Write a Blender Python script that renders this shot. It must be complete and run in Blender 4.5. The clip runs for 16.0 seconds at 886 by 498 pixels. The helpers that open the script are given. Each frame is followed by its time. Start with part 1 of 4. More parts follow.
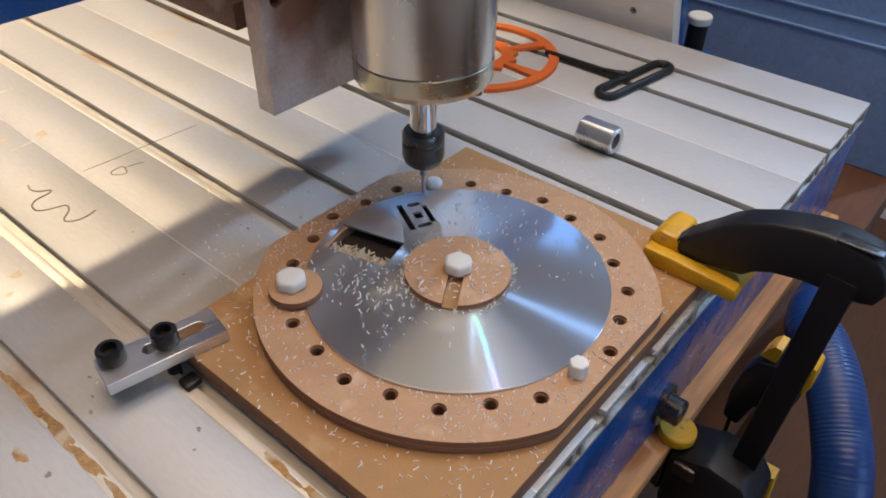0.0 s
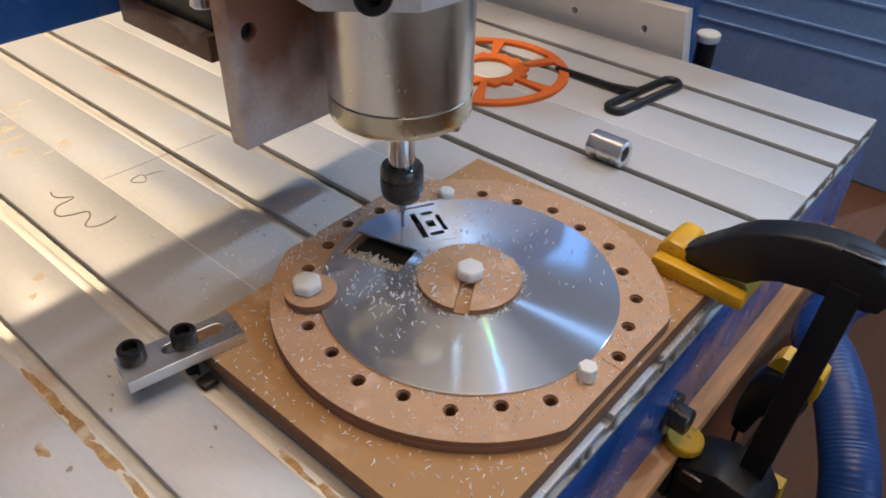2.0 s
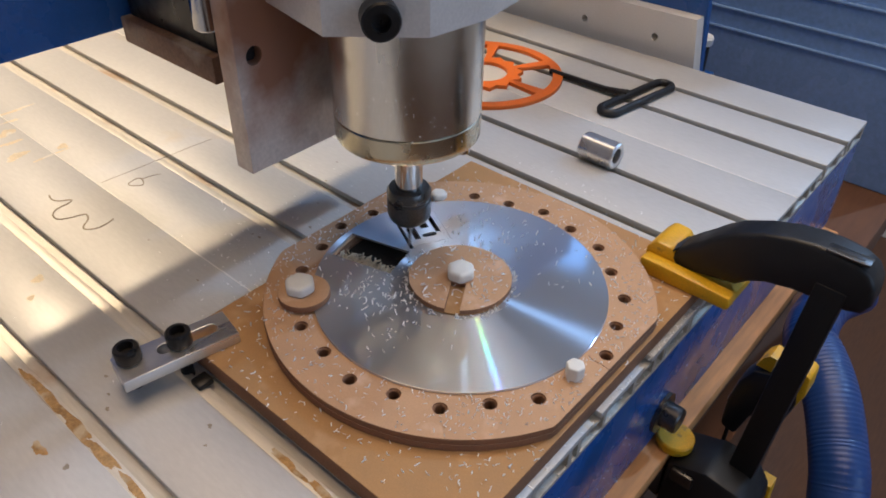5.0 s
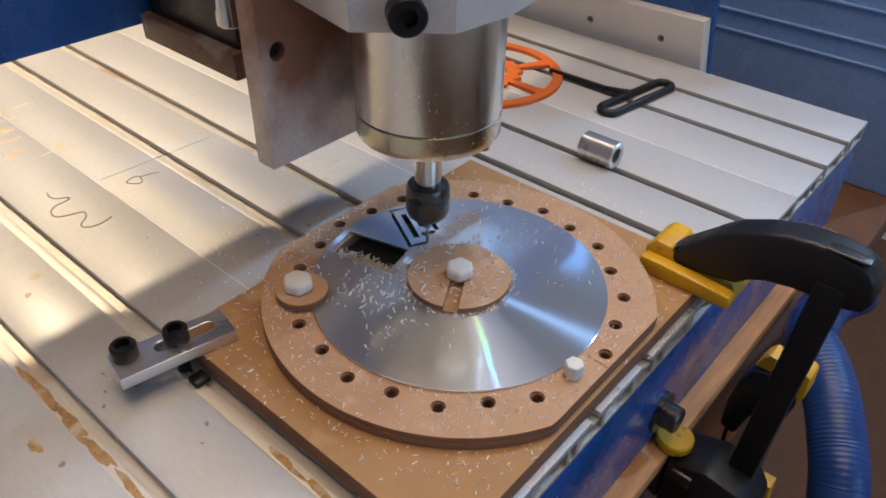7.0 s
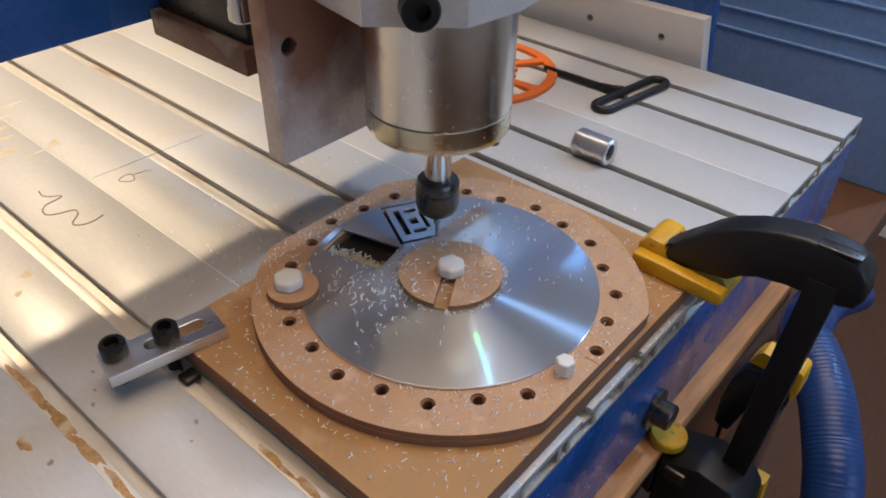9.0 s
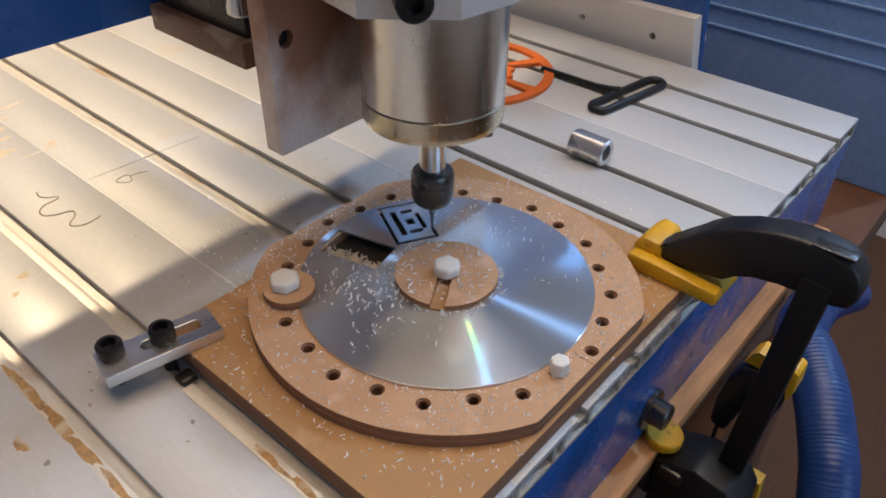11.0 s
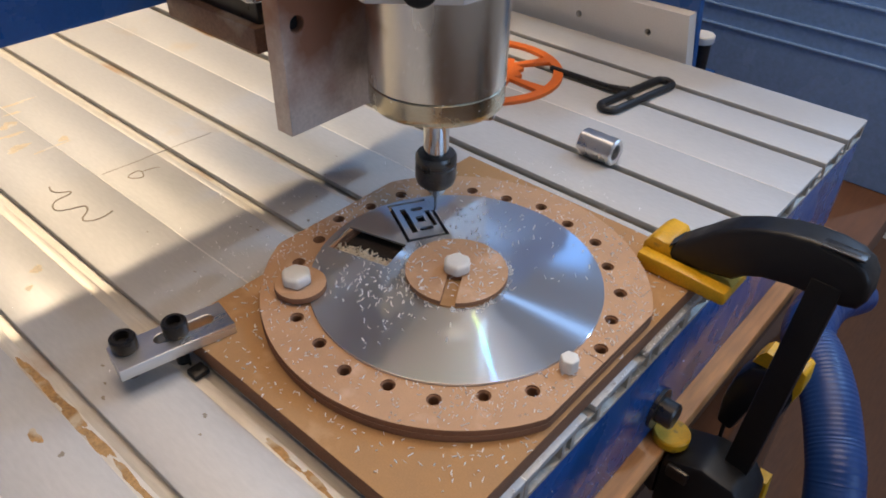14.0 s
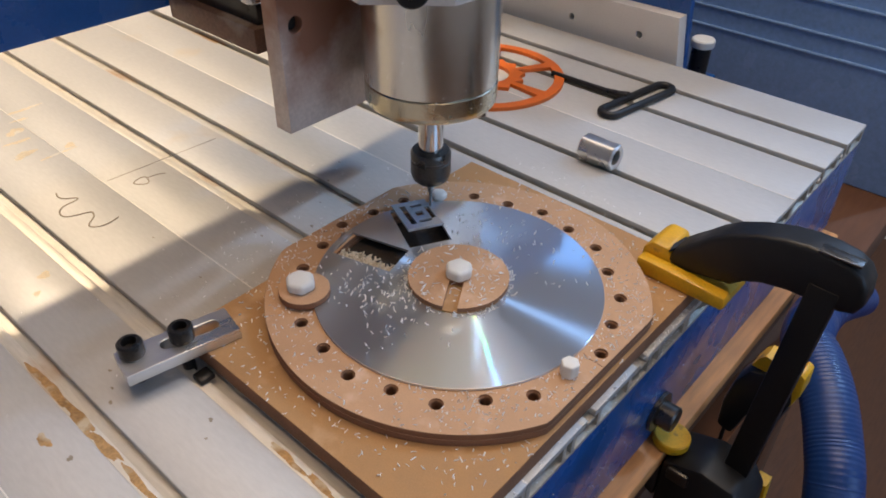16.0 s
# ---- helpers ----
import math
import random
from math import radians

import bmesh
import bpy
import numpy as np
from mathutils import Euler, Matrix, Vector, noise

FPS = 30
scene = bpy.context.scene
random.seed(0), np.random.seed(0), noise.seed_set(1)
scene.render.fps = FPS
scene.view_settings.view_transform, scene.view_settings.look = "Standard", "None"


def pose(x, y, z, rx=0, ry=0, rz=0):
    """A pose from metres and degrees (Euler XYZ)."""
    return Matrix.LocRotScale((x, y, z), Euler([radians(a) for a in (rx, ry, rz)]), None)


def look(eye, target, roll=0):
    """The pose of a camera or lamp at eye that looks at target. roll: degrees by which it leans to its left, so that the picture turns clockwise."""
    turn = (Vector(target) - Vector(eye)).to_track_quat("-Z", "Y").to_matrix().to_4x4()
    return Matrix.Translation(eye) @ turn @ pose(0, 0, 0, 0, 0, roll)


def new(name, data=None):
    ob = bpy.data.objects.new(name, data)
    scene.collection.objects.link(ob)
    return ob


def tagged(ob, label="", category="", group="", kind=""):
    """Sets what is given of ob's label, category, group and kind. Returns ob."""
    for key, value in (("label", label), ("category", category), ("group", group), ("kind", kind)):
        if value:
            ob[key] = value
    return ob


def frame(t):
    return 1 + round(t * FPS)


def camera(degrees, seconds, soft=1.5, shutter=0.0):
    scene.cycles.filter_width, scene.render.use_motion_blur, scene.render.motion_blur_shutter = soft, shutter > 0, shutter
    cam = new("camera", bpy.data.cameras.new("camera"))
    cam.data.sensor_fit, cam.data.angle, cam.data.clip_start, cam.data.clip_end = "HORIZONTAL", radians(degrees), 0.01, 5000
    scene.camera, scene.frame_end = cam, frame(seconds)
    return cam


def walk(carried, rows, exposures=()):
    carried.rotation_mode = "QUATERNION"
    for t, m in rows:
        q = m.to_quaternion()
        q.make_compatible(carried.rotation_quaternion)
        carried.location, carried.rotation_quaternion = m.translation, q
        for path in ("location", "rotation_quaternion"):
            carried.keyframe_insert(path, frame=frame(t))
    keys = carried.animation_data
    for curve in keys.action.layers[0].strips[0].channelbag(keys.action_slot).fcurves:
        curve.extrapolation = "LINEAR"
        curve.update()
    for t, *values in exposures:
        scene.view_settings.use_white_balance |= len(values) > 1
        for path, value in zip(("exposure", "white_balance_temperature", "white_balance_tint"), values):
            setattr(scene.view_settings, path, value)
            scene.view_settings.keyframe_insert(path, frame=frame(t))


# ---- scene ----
cam = camera(61.28, 16.0, soft=1.8)
walk(cam, [
    (0, look((0.1378, -0.1767, 0.1934), (-0.0110, 0.0040, 0.0059), 1.22)),
    (0.5, look((0.1390, -0.1772, 0.1911), (-0.0121, 0.0051, 0.0069), 1.28)),
    (1, look((0.1395, -0.1782, 0.1946), (-0.0122, 0.0039, 0.0105), 0.99)),
    (1.5, look((0.1394, -0.1818, 0.1951), (-0.0141, -0.0001, 0.0122), 1.02)),
    (2, look((0.1417, -0.1840, 0.1940), (-0.0125, -0.0020, 0.0121), 1.29)),
    (2.5, look((0.1448, -0.1850, 0.1951), (-0.0095, -0.0033, 0.0129), 1.25)),
    (3, look((0.1463, -0.1852, 0.1974), (-0.0078, -0.0036, 0.0150), 1.21)),
    (3.5, look((0.1470, -0.1852, 0.1973), (-0.0076, -0.0034, 0.0155), 1.06)),
    (4, look((0.1475, -0.1850, 0.1966), (-0.0077, -0.0031, 0.0154), 0.93)),
    (6.5, look((0.1476, -0.1836, 0.1965), (-0.0074, -0.0015, 0.0153), 1.21)),
    (7, look((0.1479, -0.1839, 0.1947), (-0.0075, -0.0016, 0.0141), 1.19)),
    (7.5, look((0.1485, -0.1842, 0.1941), (-0.0068, -0.0017, 0.0136), 1.10)),
    (8, look((0.1492, -0.1832, 0.1941), (-0.0062, -0.0011, 0.0133), 1.15)),
    (8.5, look((0.1504, -0.1821, 0.1919), (-0.0053, 0.0001, 0.0114), 1.10)),
    (9, look((0.1503, -0.1813, 0.1936), (-0.0049, 0.0008, 0.0126), 1.07)),
    (11.5, look((0.1522, -0.1809, 0.1947), (-0.0028, 0.0015, 0.0139), 1.01)),
    (12, look((0.1523, -0.1812, 0.1954), (-0.0026, 0.0014, 0.0147), 0.93)),
    (12.5, look((0.1497, -0.1831, 0.1945), (-0.0056, -0.0009, 0.0137), 1.37)),
    (13, look((0.1494, -0.1838, 0.1940), (-0.0062, -0.0019, 0.0132), 1.44)),
    (13.5, look((0.1507, -0.1838, 0.1951), (-0.0049, -0.0025, 0.0136), 1.39)),
    (14, look((0.1512, -0.1841, 0.1947), (-0.0050, -0.0030, 0.0136), 1.28)),
    (14.5, look((0.1524, -0.1844, 0.1960), (-0.0038, -0.0037, 0.0146), 1.11)),
    (15, look((0.1535, -0.1847, 0.1994), (-0.0027, -0.0045, 0.0174), 1.08)),
    (15.5, look((0.1526, -0.1855, 0.1995), (-0.0038, -0.0049, 0.0181), 1.24)),
    (16, look((0.1526, -0.1855, 0.1986), (-0.0045, -0.0049, 0.0179), 1.05)),
], [(0.0, 0.0, 6750, 10), (16.0, 0.0, 6750, 10)])

# travel of the milling head over the table: seconds, along the slots, across, up
TRAVEL = [
    (0, -0.0200, 0.0220, 0.0031),
    (0.5, -0.0222, 0.0191, 0.0011),
    (1, -0.0265, 0.0115, 0.0012),
    (1.5, -0.0263, 0.0031, 0.0014),
    (2, -0.0186, -0.0016, 0.0018),
    (2.5, -0.0150, -0.0028, 0.0012),
    (3, -0.0135, -0.0033, 0.0006),
    (3.5, -0.0115, -0.0043, 0.0005),
    (4, -0.0094, -0.0062, 0.0009),
    (5.2, -0.0040, -0.0070, 0.0006),
    (6.5, -0.0010, -0.0020, 0.0003),
    (7, 0.0000, -0.0000, 0.0000),
    (7.5, 0.0014, 0.0012, 0.0004),
    (8, 0.0023, 0.0034, -0.0002),
    (8.5, 0.0033, 0.0052, -0.0002),
    (9, 0.0042, 0.0067, -0.0004),
    (9.5, 0.0050, 0.0083, -0.0002),
    (10.4, 0.0018, 0.0102, 0.0001),
    (11.5, -0.0017, 0.0121, 0.0005),
    (12, -0.0038, 0.0136, 0.0000),
    (12.5, -0.0060, 0.0153, -0.0002),
    (13, -0.0076, 0.0162, 0.0004),
    (13.5, -0.0093, 0.0171, 0.0003),
    (14, -0.0113, 0.0187, 0.0002),
    (14.5, -0.0132, 0.0194, 0.0004),
    (15, -0.0153, 0.0205, 0.0000),
    (15.5, -0.0169, 0.0214, 0.0004),
    (16, -0.0190, 0.0223, 0.0008),
]
M = 0.001

# ---- light ----
world = bpy.data.worlds.new("room_air")
scene.world = world
world.use_nodes = True
world.node_tree.nodes["Background"].inputs[0].default_value = (0.30, 0.52, 0.95, 1)
world.node_tree.nodes["Background"].inputs[1].default_value = 0.5


def area_lamp(name, eye, target, sx, sy, power, colour):
    d = bpy.data.lights.new(name, "AREA")
    d.shape, d.size, d.size_y, d.energy, d.color = "RECTANGLE", sx, sy, power, colour
    ob = new(name, d)
    ob.matrix_world = look(eye, target)
    return ob


def spot_lamp(name, eye, target, power, colour, cone, blend, radius):
    d = bpy.data.lights.new(name, "SPOT")
    d.energy, d.color, d.spot_size, d.spot_blend, d.shadow_soft_size = power, colour, radians(cone), blend, radius
    ob = new(name, d)
    ob.matrix_world = look(eye, target)
    return ob


WINDOW_LIGHT = area_lamp("window_daylight", (-0.97, 1.66, 1.30), (-0.4, 0.4, 0.2), 0.34, 0.26, 0.55, (0.12, 0.38, 1.0))
EAST_LIGHT = area_lamp("east_window_daylight", (2.25, 0.05, 0.75), (0.0, 0.2, 0.0), 1.3, 1.1, 11, (0.42, 0.63, 1.0))
WORK_LAMP = spot_lamp("work_lamp_beam", (-0.90, 0.07, 0.90), (-0.25, -0.08, 0.0), 43, (1.0, 0.81, 0.58), 38, 0.30, 0.03)
BULB_LAMP = area_lamp("ceiling_bulb_beam", (-0.15, 0.58, 1.55), (-0.15, 0.58, 0.0), 0.04, 0.04, 4.0, (0.62, 0.78, 1.0))
FAR_LAMP = area_lamp("far_bulb_beam", (0.55, 1.50, 1.30), (0.0, 0.2, 0.0), 0.06, 0.06, 14, (0.32, 0.57, 1.0))
ROOM_LAMP = area_lamp("ceiling_light_beam", (-0.04, 0.08, 1.35), (-0.02, -0.02, 0.0), 1.1, 1.0, 12.5, (1.0, 0.73, 0.48))
# unseen fill added overhead to lift the middle of the table
OVER_FILL = area_lamp("overhead_fill", (-0.20, 0.50, 1.60), (-0.20, 0.40, 0.0), 1.2, 0.8, 2, (0.55, 0.75, 1.0))


# ---- materials ----
def mat(name, colour, rough=0.5, metal=0.0, vary=0.12, scale=200.0, bump=0.05, fine=1500.0, stain=None, stain_scale=25.0, stain_at=0.62, spec=0.5, per_piece=0.0, stretch=(1, 1, 1), rough_vary=0.12):
    m = bpy.data.materials.new(name)
    m.use_nodes = True
    nt = m.node_tree
    n, l = nt.nodes, nt.links
    b = n["Principled BSDF"]
    tc = n.new("ShaderNodeTexCoord")
    mp = n.new("ShaderNodeMapping")
    mp.inputs["Scale"].default_value = stretch
    l.new(tc.outputs["Object"], mp.inputs[0])
    big = n.new("ShaderNodeTexNoise")
    big.inputs["Scale"].default_value, big.inputs["Detail"].default_value = scale, 6
    l.new(mp.outputs[0], big.inputs["Vector"])
    small = n.new("ShaderNodeTexNoise")
    small.inputs["Scale"].default_value, small.inputs["Detail"].default_value = fine, 4
    l.new(mp.outputs[0], small.inputs["Vector"])
    both = n.new("ShaderNodeMath")
    both.operation = "ADD"
    l.new(big.outputs[0], both.inputs[0])
    l.new(small.outputs[0], both.inputs[1])
    ramp = n.new("ShaderNodeMapRange")
    ramp.inputs["From Min"].default_value, ramp.inputs["From Max"].default_value = 0.7, 1.3
    ramp.inputs["To Min"].default_value, ramp.inputs["To Max"].default_value = 1 - vary, 1 + vary
    l.new(both.outputs[0], ramp.inputs[0])
    hsv = n.new("ShaderNodeHueSaturation")
    hsv.inputs["Color"].default_value = (*colour, 1)
    last = ramp.outputs[0]
    if per_piece:
        info = n.new("ShaderNodeObjectInfo")
        pr = n.new("ShaderNodeMapRange")
        pr.inputs["To Min"].default_value, pr.inputs["To Max"].default_value = 1 - per_piece, 1 + per_piece
        l.new(info.outputs["Random"], pr.inputs[0])
        mul = n.new("ShaderNodeMath")
        mul.operation = "MULTIPLY"
        l.new(last, mul.inputs[0])
        l.new(pr.outputs[0], mul.inputs[1])
        last = mul.outputs[0]
    l.new(last, hsv.inputs["Value"])
    col = hsv.outputs[0]
    if stain:
        st = n.new("ShaderNodeTexNoise")
        st.inputs["Scale"].default_value, st.inputs["Detail"].default_value = stain_scale, 5
        l.new(tc.outputs["Object"], st.inputs["Vector"])
        sr = n.new("ShaderNodeMapRange")
        sr.inputs["From Min"].default_value, sr.inputs["From Max"].default_value = stain_at, stain_at + 0.12
        l.new(st.outputs[0], sr.inputs[0])
        mx = n.new("ShaderNodeMix")
        mx.data_type = "RGBA"
        mx.inputs[7].default_value = (*stain, 1)
        l.new(sr.outputs[0], mx.inputs[0])
        l.new(col, mx.inputs[6])
        col = mx.outputs[2]
    l.new(col, b.inputs["Base Color"])
    rr = n.new("ShaderNodeMapRange")
    rr.inputs["From Min"].default_value, rr.inputs["From Max"].default_value = 0.3, 0.7
    rr.inputs["To Min"].default_value, rr.inputs["To Max"].default_value = max(rough - rough_vary, 0.03), min(rough + rough_vary, 1)
    l.new(big.outputs[0], rr.inputs[0])
    l.new(rr.outputs[0], b.inputs["Roughness"])
    b.inputs["Metallic"].default_value = metal
    b.inputs["Specular IOR Level"].default_value = spec
    if bump:
        bp = n.new("ShaderNodeBump")
        bp.inputs["Strength"].default_value, bp.inputs["Distance"].default_value = bump, 0.0004
        l.new(both.outputs[0], bp.inputs["Height"])
        l.new(bp.outputs[0], b.inputs["Normal"])
    return m


ALU_TABLE = mat("table_aluminium", (0.52, 0.505, 0.48), 0.52, 0.22, 0.06, 20, 0.05, 700, (0.56, 0.43, 0.26), 11, 0.63, spec=0.4, stretch=(0.25, 1, 1))
ALU_SLOT = mat("slot_aluminium", (0.62, 0.57, 0.49), 0.5, 0.3, 0.14, 30, 0.05, 700, (0.42, 0.22, 0.08), 14, 0.58, stretch=(0.1, 1, 1))
ALU_LEG = mat("leg_aluminium", (0.80, 0.77, 0.71), 0.45, 0.1, 0.05, 30, 0.04, 900)
ALU_BAR = mat("bar_aluminium", (0.72, 0.71, 0.70), 0.3, 0.9, 0.06, 60, 0.04, 1800, stretch=(1, 0.1, 1))
ALU_PLATE = mat("plate_aluminium", (0.64, 0.57, 0.52), 0.40, 0.3, 0.14, 30, 0.05, 600, (0.30, 0.14, 0.085), 13, 0.45)
ALU_BLOCK = mat("clamp_aluminium", (0.74, 0.70, 0.66), 0.42, 0.3, 0.08, 40, 0.05, 900)
STEEL = mat("spindle_steel", (0.80, 0.76, 0.68), 0.25, 1.0, 0.05, 60, 0.03, 900, (0.58, 0.53, 0.44), 60, 0.62, stretch=(1, 1, 0.3), rough_vary=0.05)
BRASSY = mat("spindle_cap_steel", (0.60, 0.55, 0.42), 0.24, 1.0, 0.08, 80, 0.04, 900, rough_vary=0.06)
CHROME = mat("ground_shaft", (0.56, 0.55, 0.54), 0.10, 1.0, 0.04, 80, 0.02, 900)
DARK_STEEL = mat("collet_nut_steel", (0.10, 0.095, 0.09), 0.34, 0.9, 0.2, 150, 0.05, 1200)
BLACK_OX = mat("black_oxide_steel", (0.03, 0.028, 0.027), 0.36, 0.6, 0.2, 200, 0.06, 1500)
RUST = mat("rusty_steel", (0.22, 0.13, 0.09), 0.6, 0.5, 0.25, 60, 0.1, 700, (0.40, 0.33, 0.27), 40, 0.56)
MDF = mat("fibreboard", (0.44, 0.243, 0.10), 0.72, 0, 0.10, 90, 0.12, 1800, (0.58, 0.36, 0.19), 45, 0.6)
MDF_RING = mat("fibreboard_ring", (0.55, 0.33, 0.185), 0.7, 0, 0.10, 110, 0.12, 1800, (0.70, 0.47, 0.32), 60, 0.58)
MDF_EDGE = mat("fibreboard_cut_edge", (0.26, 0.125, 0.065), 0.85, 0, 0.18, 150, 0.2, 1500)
NYLON = mat("white_nylon", (0.80, 0.79, 0.74), 0.45, 0, 0.04, 200, 0.03, 1500)
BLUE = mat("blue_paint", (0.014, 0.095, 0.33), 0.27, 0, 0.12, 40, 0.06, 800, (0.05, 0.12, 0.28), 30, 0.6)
# guard blue, made paler to stand in for light on its front
BLUE_GUARD_LIT = mat("blue_guard_paint_lit", (0.27, 0.45, 0.75), 0.28, 0, 0.12, 6, 0.05, 300)
YELLOW = mat("yellow_plastic", (0.74, 0.40, 0.012), 0.45, 0, 0.14, 90, 0.1, 900, (0.20, 0.11, 0.03), 130, 0.64)
BLACK_PL = mat("black_plastic", (0.008, 0.008, 0.009), 0.46, 0, 0.2, 90, 0.1, 900)
BLACK_BAR = mat("black_steel_bar", (0.010, 0.009, 0.009), 0.5, 0.3, 0.2, 90, 0.06, 900)
HOSE = mat("blue_hose_plastic", (0.010, 0.045, 0.18), 0.4, 0, 0.1, 60, 0.04, 900)
WOOD = mat("bench_wood", (0.74, 0.34, 0.12), 0.75, 0, 0.25, 25, 0.12, 300, stretch=(1, 0.12, 1))
WOOD_DARK = mat("floor_wood", (0.13, 0.052, 0.021), 0.78, 0, 0.2, 14, 0.1, 200, stretch=(1, 0.15, 1))
ORANGE = mat("orange_plastic", (0.68, 0.14, 0.016), 0.5, 0, 0.1, 90, 0.06, 900)
CLEAR_BITS = mat("plastic_chips", (0.93, 0.92, 0.90), 0.35, 0, 0.12, 300, 0.0, 1500)
STRAW_BITS = mat("straw_chips", (0.68, 0.57, 0.40), 0.6, 0, 0.3, 300, 0.0, 1500)
PLASTER = mat("wall_plaster", (0.76, 0.73, 0.68), 0.9, 0, 0.06, 6, 0.1, 120)
MARKER = mat("pen_mark", (0.30, 0.25, 0.19), 0.7, 0, 0.1, 200, 0)
RUST_STAIN = mat("rust_stain_film", (0.40, 0.23, 0.09), 0.6, 0, 0.35, 160, 0.1, 900, (0.54, 0.44, 0.30), 110, 0.54)
PALE_STAIN = mat("glue_stain_film", (0.64, 0.53, 0.36), 0.5, 0, 0.15, 160, 0.1, 900, (0.66, 0.62, 0.54), 130, 0.5)
# near-black colour holds the shade inside the pocket
POCKET_SHADE = mat("pocket_shade", (0.035, 0.026, 0.02), 0.8, 0, 0.3, 120, 0.2, 900, (0.16, 0.10, 0.06), 70, 0.6)


def disc_material():
    """Silvered polycarbonate; the track pitch splits light along the radius, one tilted lobe for each colour."""
    m = bpy.data.materials.new("optical_disc_mirror")
    m.use_nodes = True
    nt = m.node_tree
    n, l = nt.nodes, nt.links
    out = n["Material Output"]
    base = n["Principled BSDF"]
    base.inputs["Base Color"].default_value = (0.78, 0.79, 0.80, 1)
    base.inputs["Metallic"].default_value = 1.0
    base.inputs["Roughness"].default_value = 0.075
    tc = n.new("ShaderNodeTexCoord")
    flat = n.new("ShaderNodeVectorMath")
    flat.operation = "MULTIPLY"
    flat.inputs[1].default_value = (1, 1, 0)
    l.new(tc.outputs["Object"], flat.inputs[0])
    rad = n.new("ShaderNodeVectorMath")
    rad.operation = "NORMALIZE"
    turn = n.new("ShaderNodeVectorTransform")
    turn.vector_type, turn.convert_from, turn.convert_to = "VECTOR", "OBJECT", "WORLD"
    l.new(flat.outputs[0], turn.inputs[0])
    l.new(turn.outputs[0], rad.inputs[0])
    geo = n.new("ShaderNodeNewGeometry")
    haze = n.new("ShaderNodeBsdfAnisotropic")
    haze.inputs["Color"].default_value = (0.74, 0.81, 0.90, 1)
    haze.inputs["Roughness"].default_value = 0.48
    haze.inputs["Anisotropy"].default_value = -0.8
    l.new(rad.outputs[0], haze.inputs["Tangent"])
    mixed = n.new("ShaderNodeMixShader")
    mixed.inputs[0].default_value = 0.40
    l.new(base.outputs[0], mixed.inputs[1])
    l.new(haze.outputs[0], mixed.inputs[2])
    milk = n.new("ShaderNodeBsdfDiffuse")
    milk.inputs["Color"].default_value = (0.60, 0.58, 0.56, 1)
    milky = n.new("ShaderNodeMixShader")
    milky.inputs[0].default_value = 0.17
    l.new(mixed.outputs[0], milky.inputs[1])
    l.new(milk.outputs[0], milky.inputs[2])
    shader = milky.outputs[0]
    lobes = [(0.186, (0.35, 0.15, 1.0)), (0.207, (0.05, 0.35, 1.0)), (0.224, (0.0, 0.8, 0.6)), (0.241, (0.1, 1.0, 0.1)), (0.258, (0.7, 0.8, 0.0)), (0.275, (1.0, 0.4, 0.0)), (0.293, (1.0, 0.05, 0.02))]
    for sign in (1, -1):
        for tilt, col in lobes:
            sc = n.new("ShaderNodeVectorMath")
            sc.operation = "SCALE"
            sc.inputs["Scale"].default_value = tilt * sign
            l.new(rad.outputs[0], sc.inputs[0])
            ad = n.new("ShaderNodeVectorMath")
            ad.operation = "ADD"
            l.new(sc.outputs[0], ad.inputs[0])
            l.new(geo.outputs["Normal"], ad.inputs[1])
            no = n.new("ShaderNodeVectorMath")
            no.operation = "NORMALIZE"
            l.new(ad.outputs[0], no.inputs[0])
            g = n.new("ShaderNodeBsdfAnisotropic")
            g.inputs["Color"].default_value = (*[c * 0.0022 for c in col], 1)
            g.inputs["Roughness"].default_value = 0.055
            g.inputs["Anisotropy"].default_value = -0.6
            l.new(rad.outputs[0], g.inputs["Tangent"])
            l.new(no.outputs[0], g.inputs["Normal"])
            add = n.new("ShaderNodeAddShader")
            l.new(shader, add.inputs[0])
            l.new(g.outputs[0], add.inputs[1])
            shader = add.outputs[0]
    l.new(shader, out.inputs[0])
    return m


DISC = disc_material()


# ---- mesh helpers (millimetres in, metres out) ----
def bm_box(bm, lo, hi, bevel=0.0, turn=None, at=None):
    """A box between two corners; bevelled where asked; turned and moved by a matrix in metres."""
    g = bmesh.ops.create_cube(bm, size=1)
    vs = g["verts"]
    c = [(a + b) / 2 * M for a, b in zip(lo, hi)]
    s = [(b - a) * M for a, b in zip(lo, hi)]
    bmesh.ops.transform(bm, matrix=Matrix.Translation(c) @ Matrix.Diagonal((*s, 1)), verts=vs)
    if bevel:
        es = list({e for v in vs for e in v.link_edges})
        r = bmesh.ops.bevel(bm, geom=es, offset=bevel * M, segments=2, profile=0.5, affect="EDGES")
        vs = list({v for f in r["faces"] for v in f.verts} | {v for v in vs if v.is_valid})
    if turn:
        bmesh.ops.transform(bm, matrix=turn, verts=[v for v in vs if v.is_valid])
    return bm


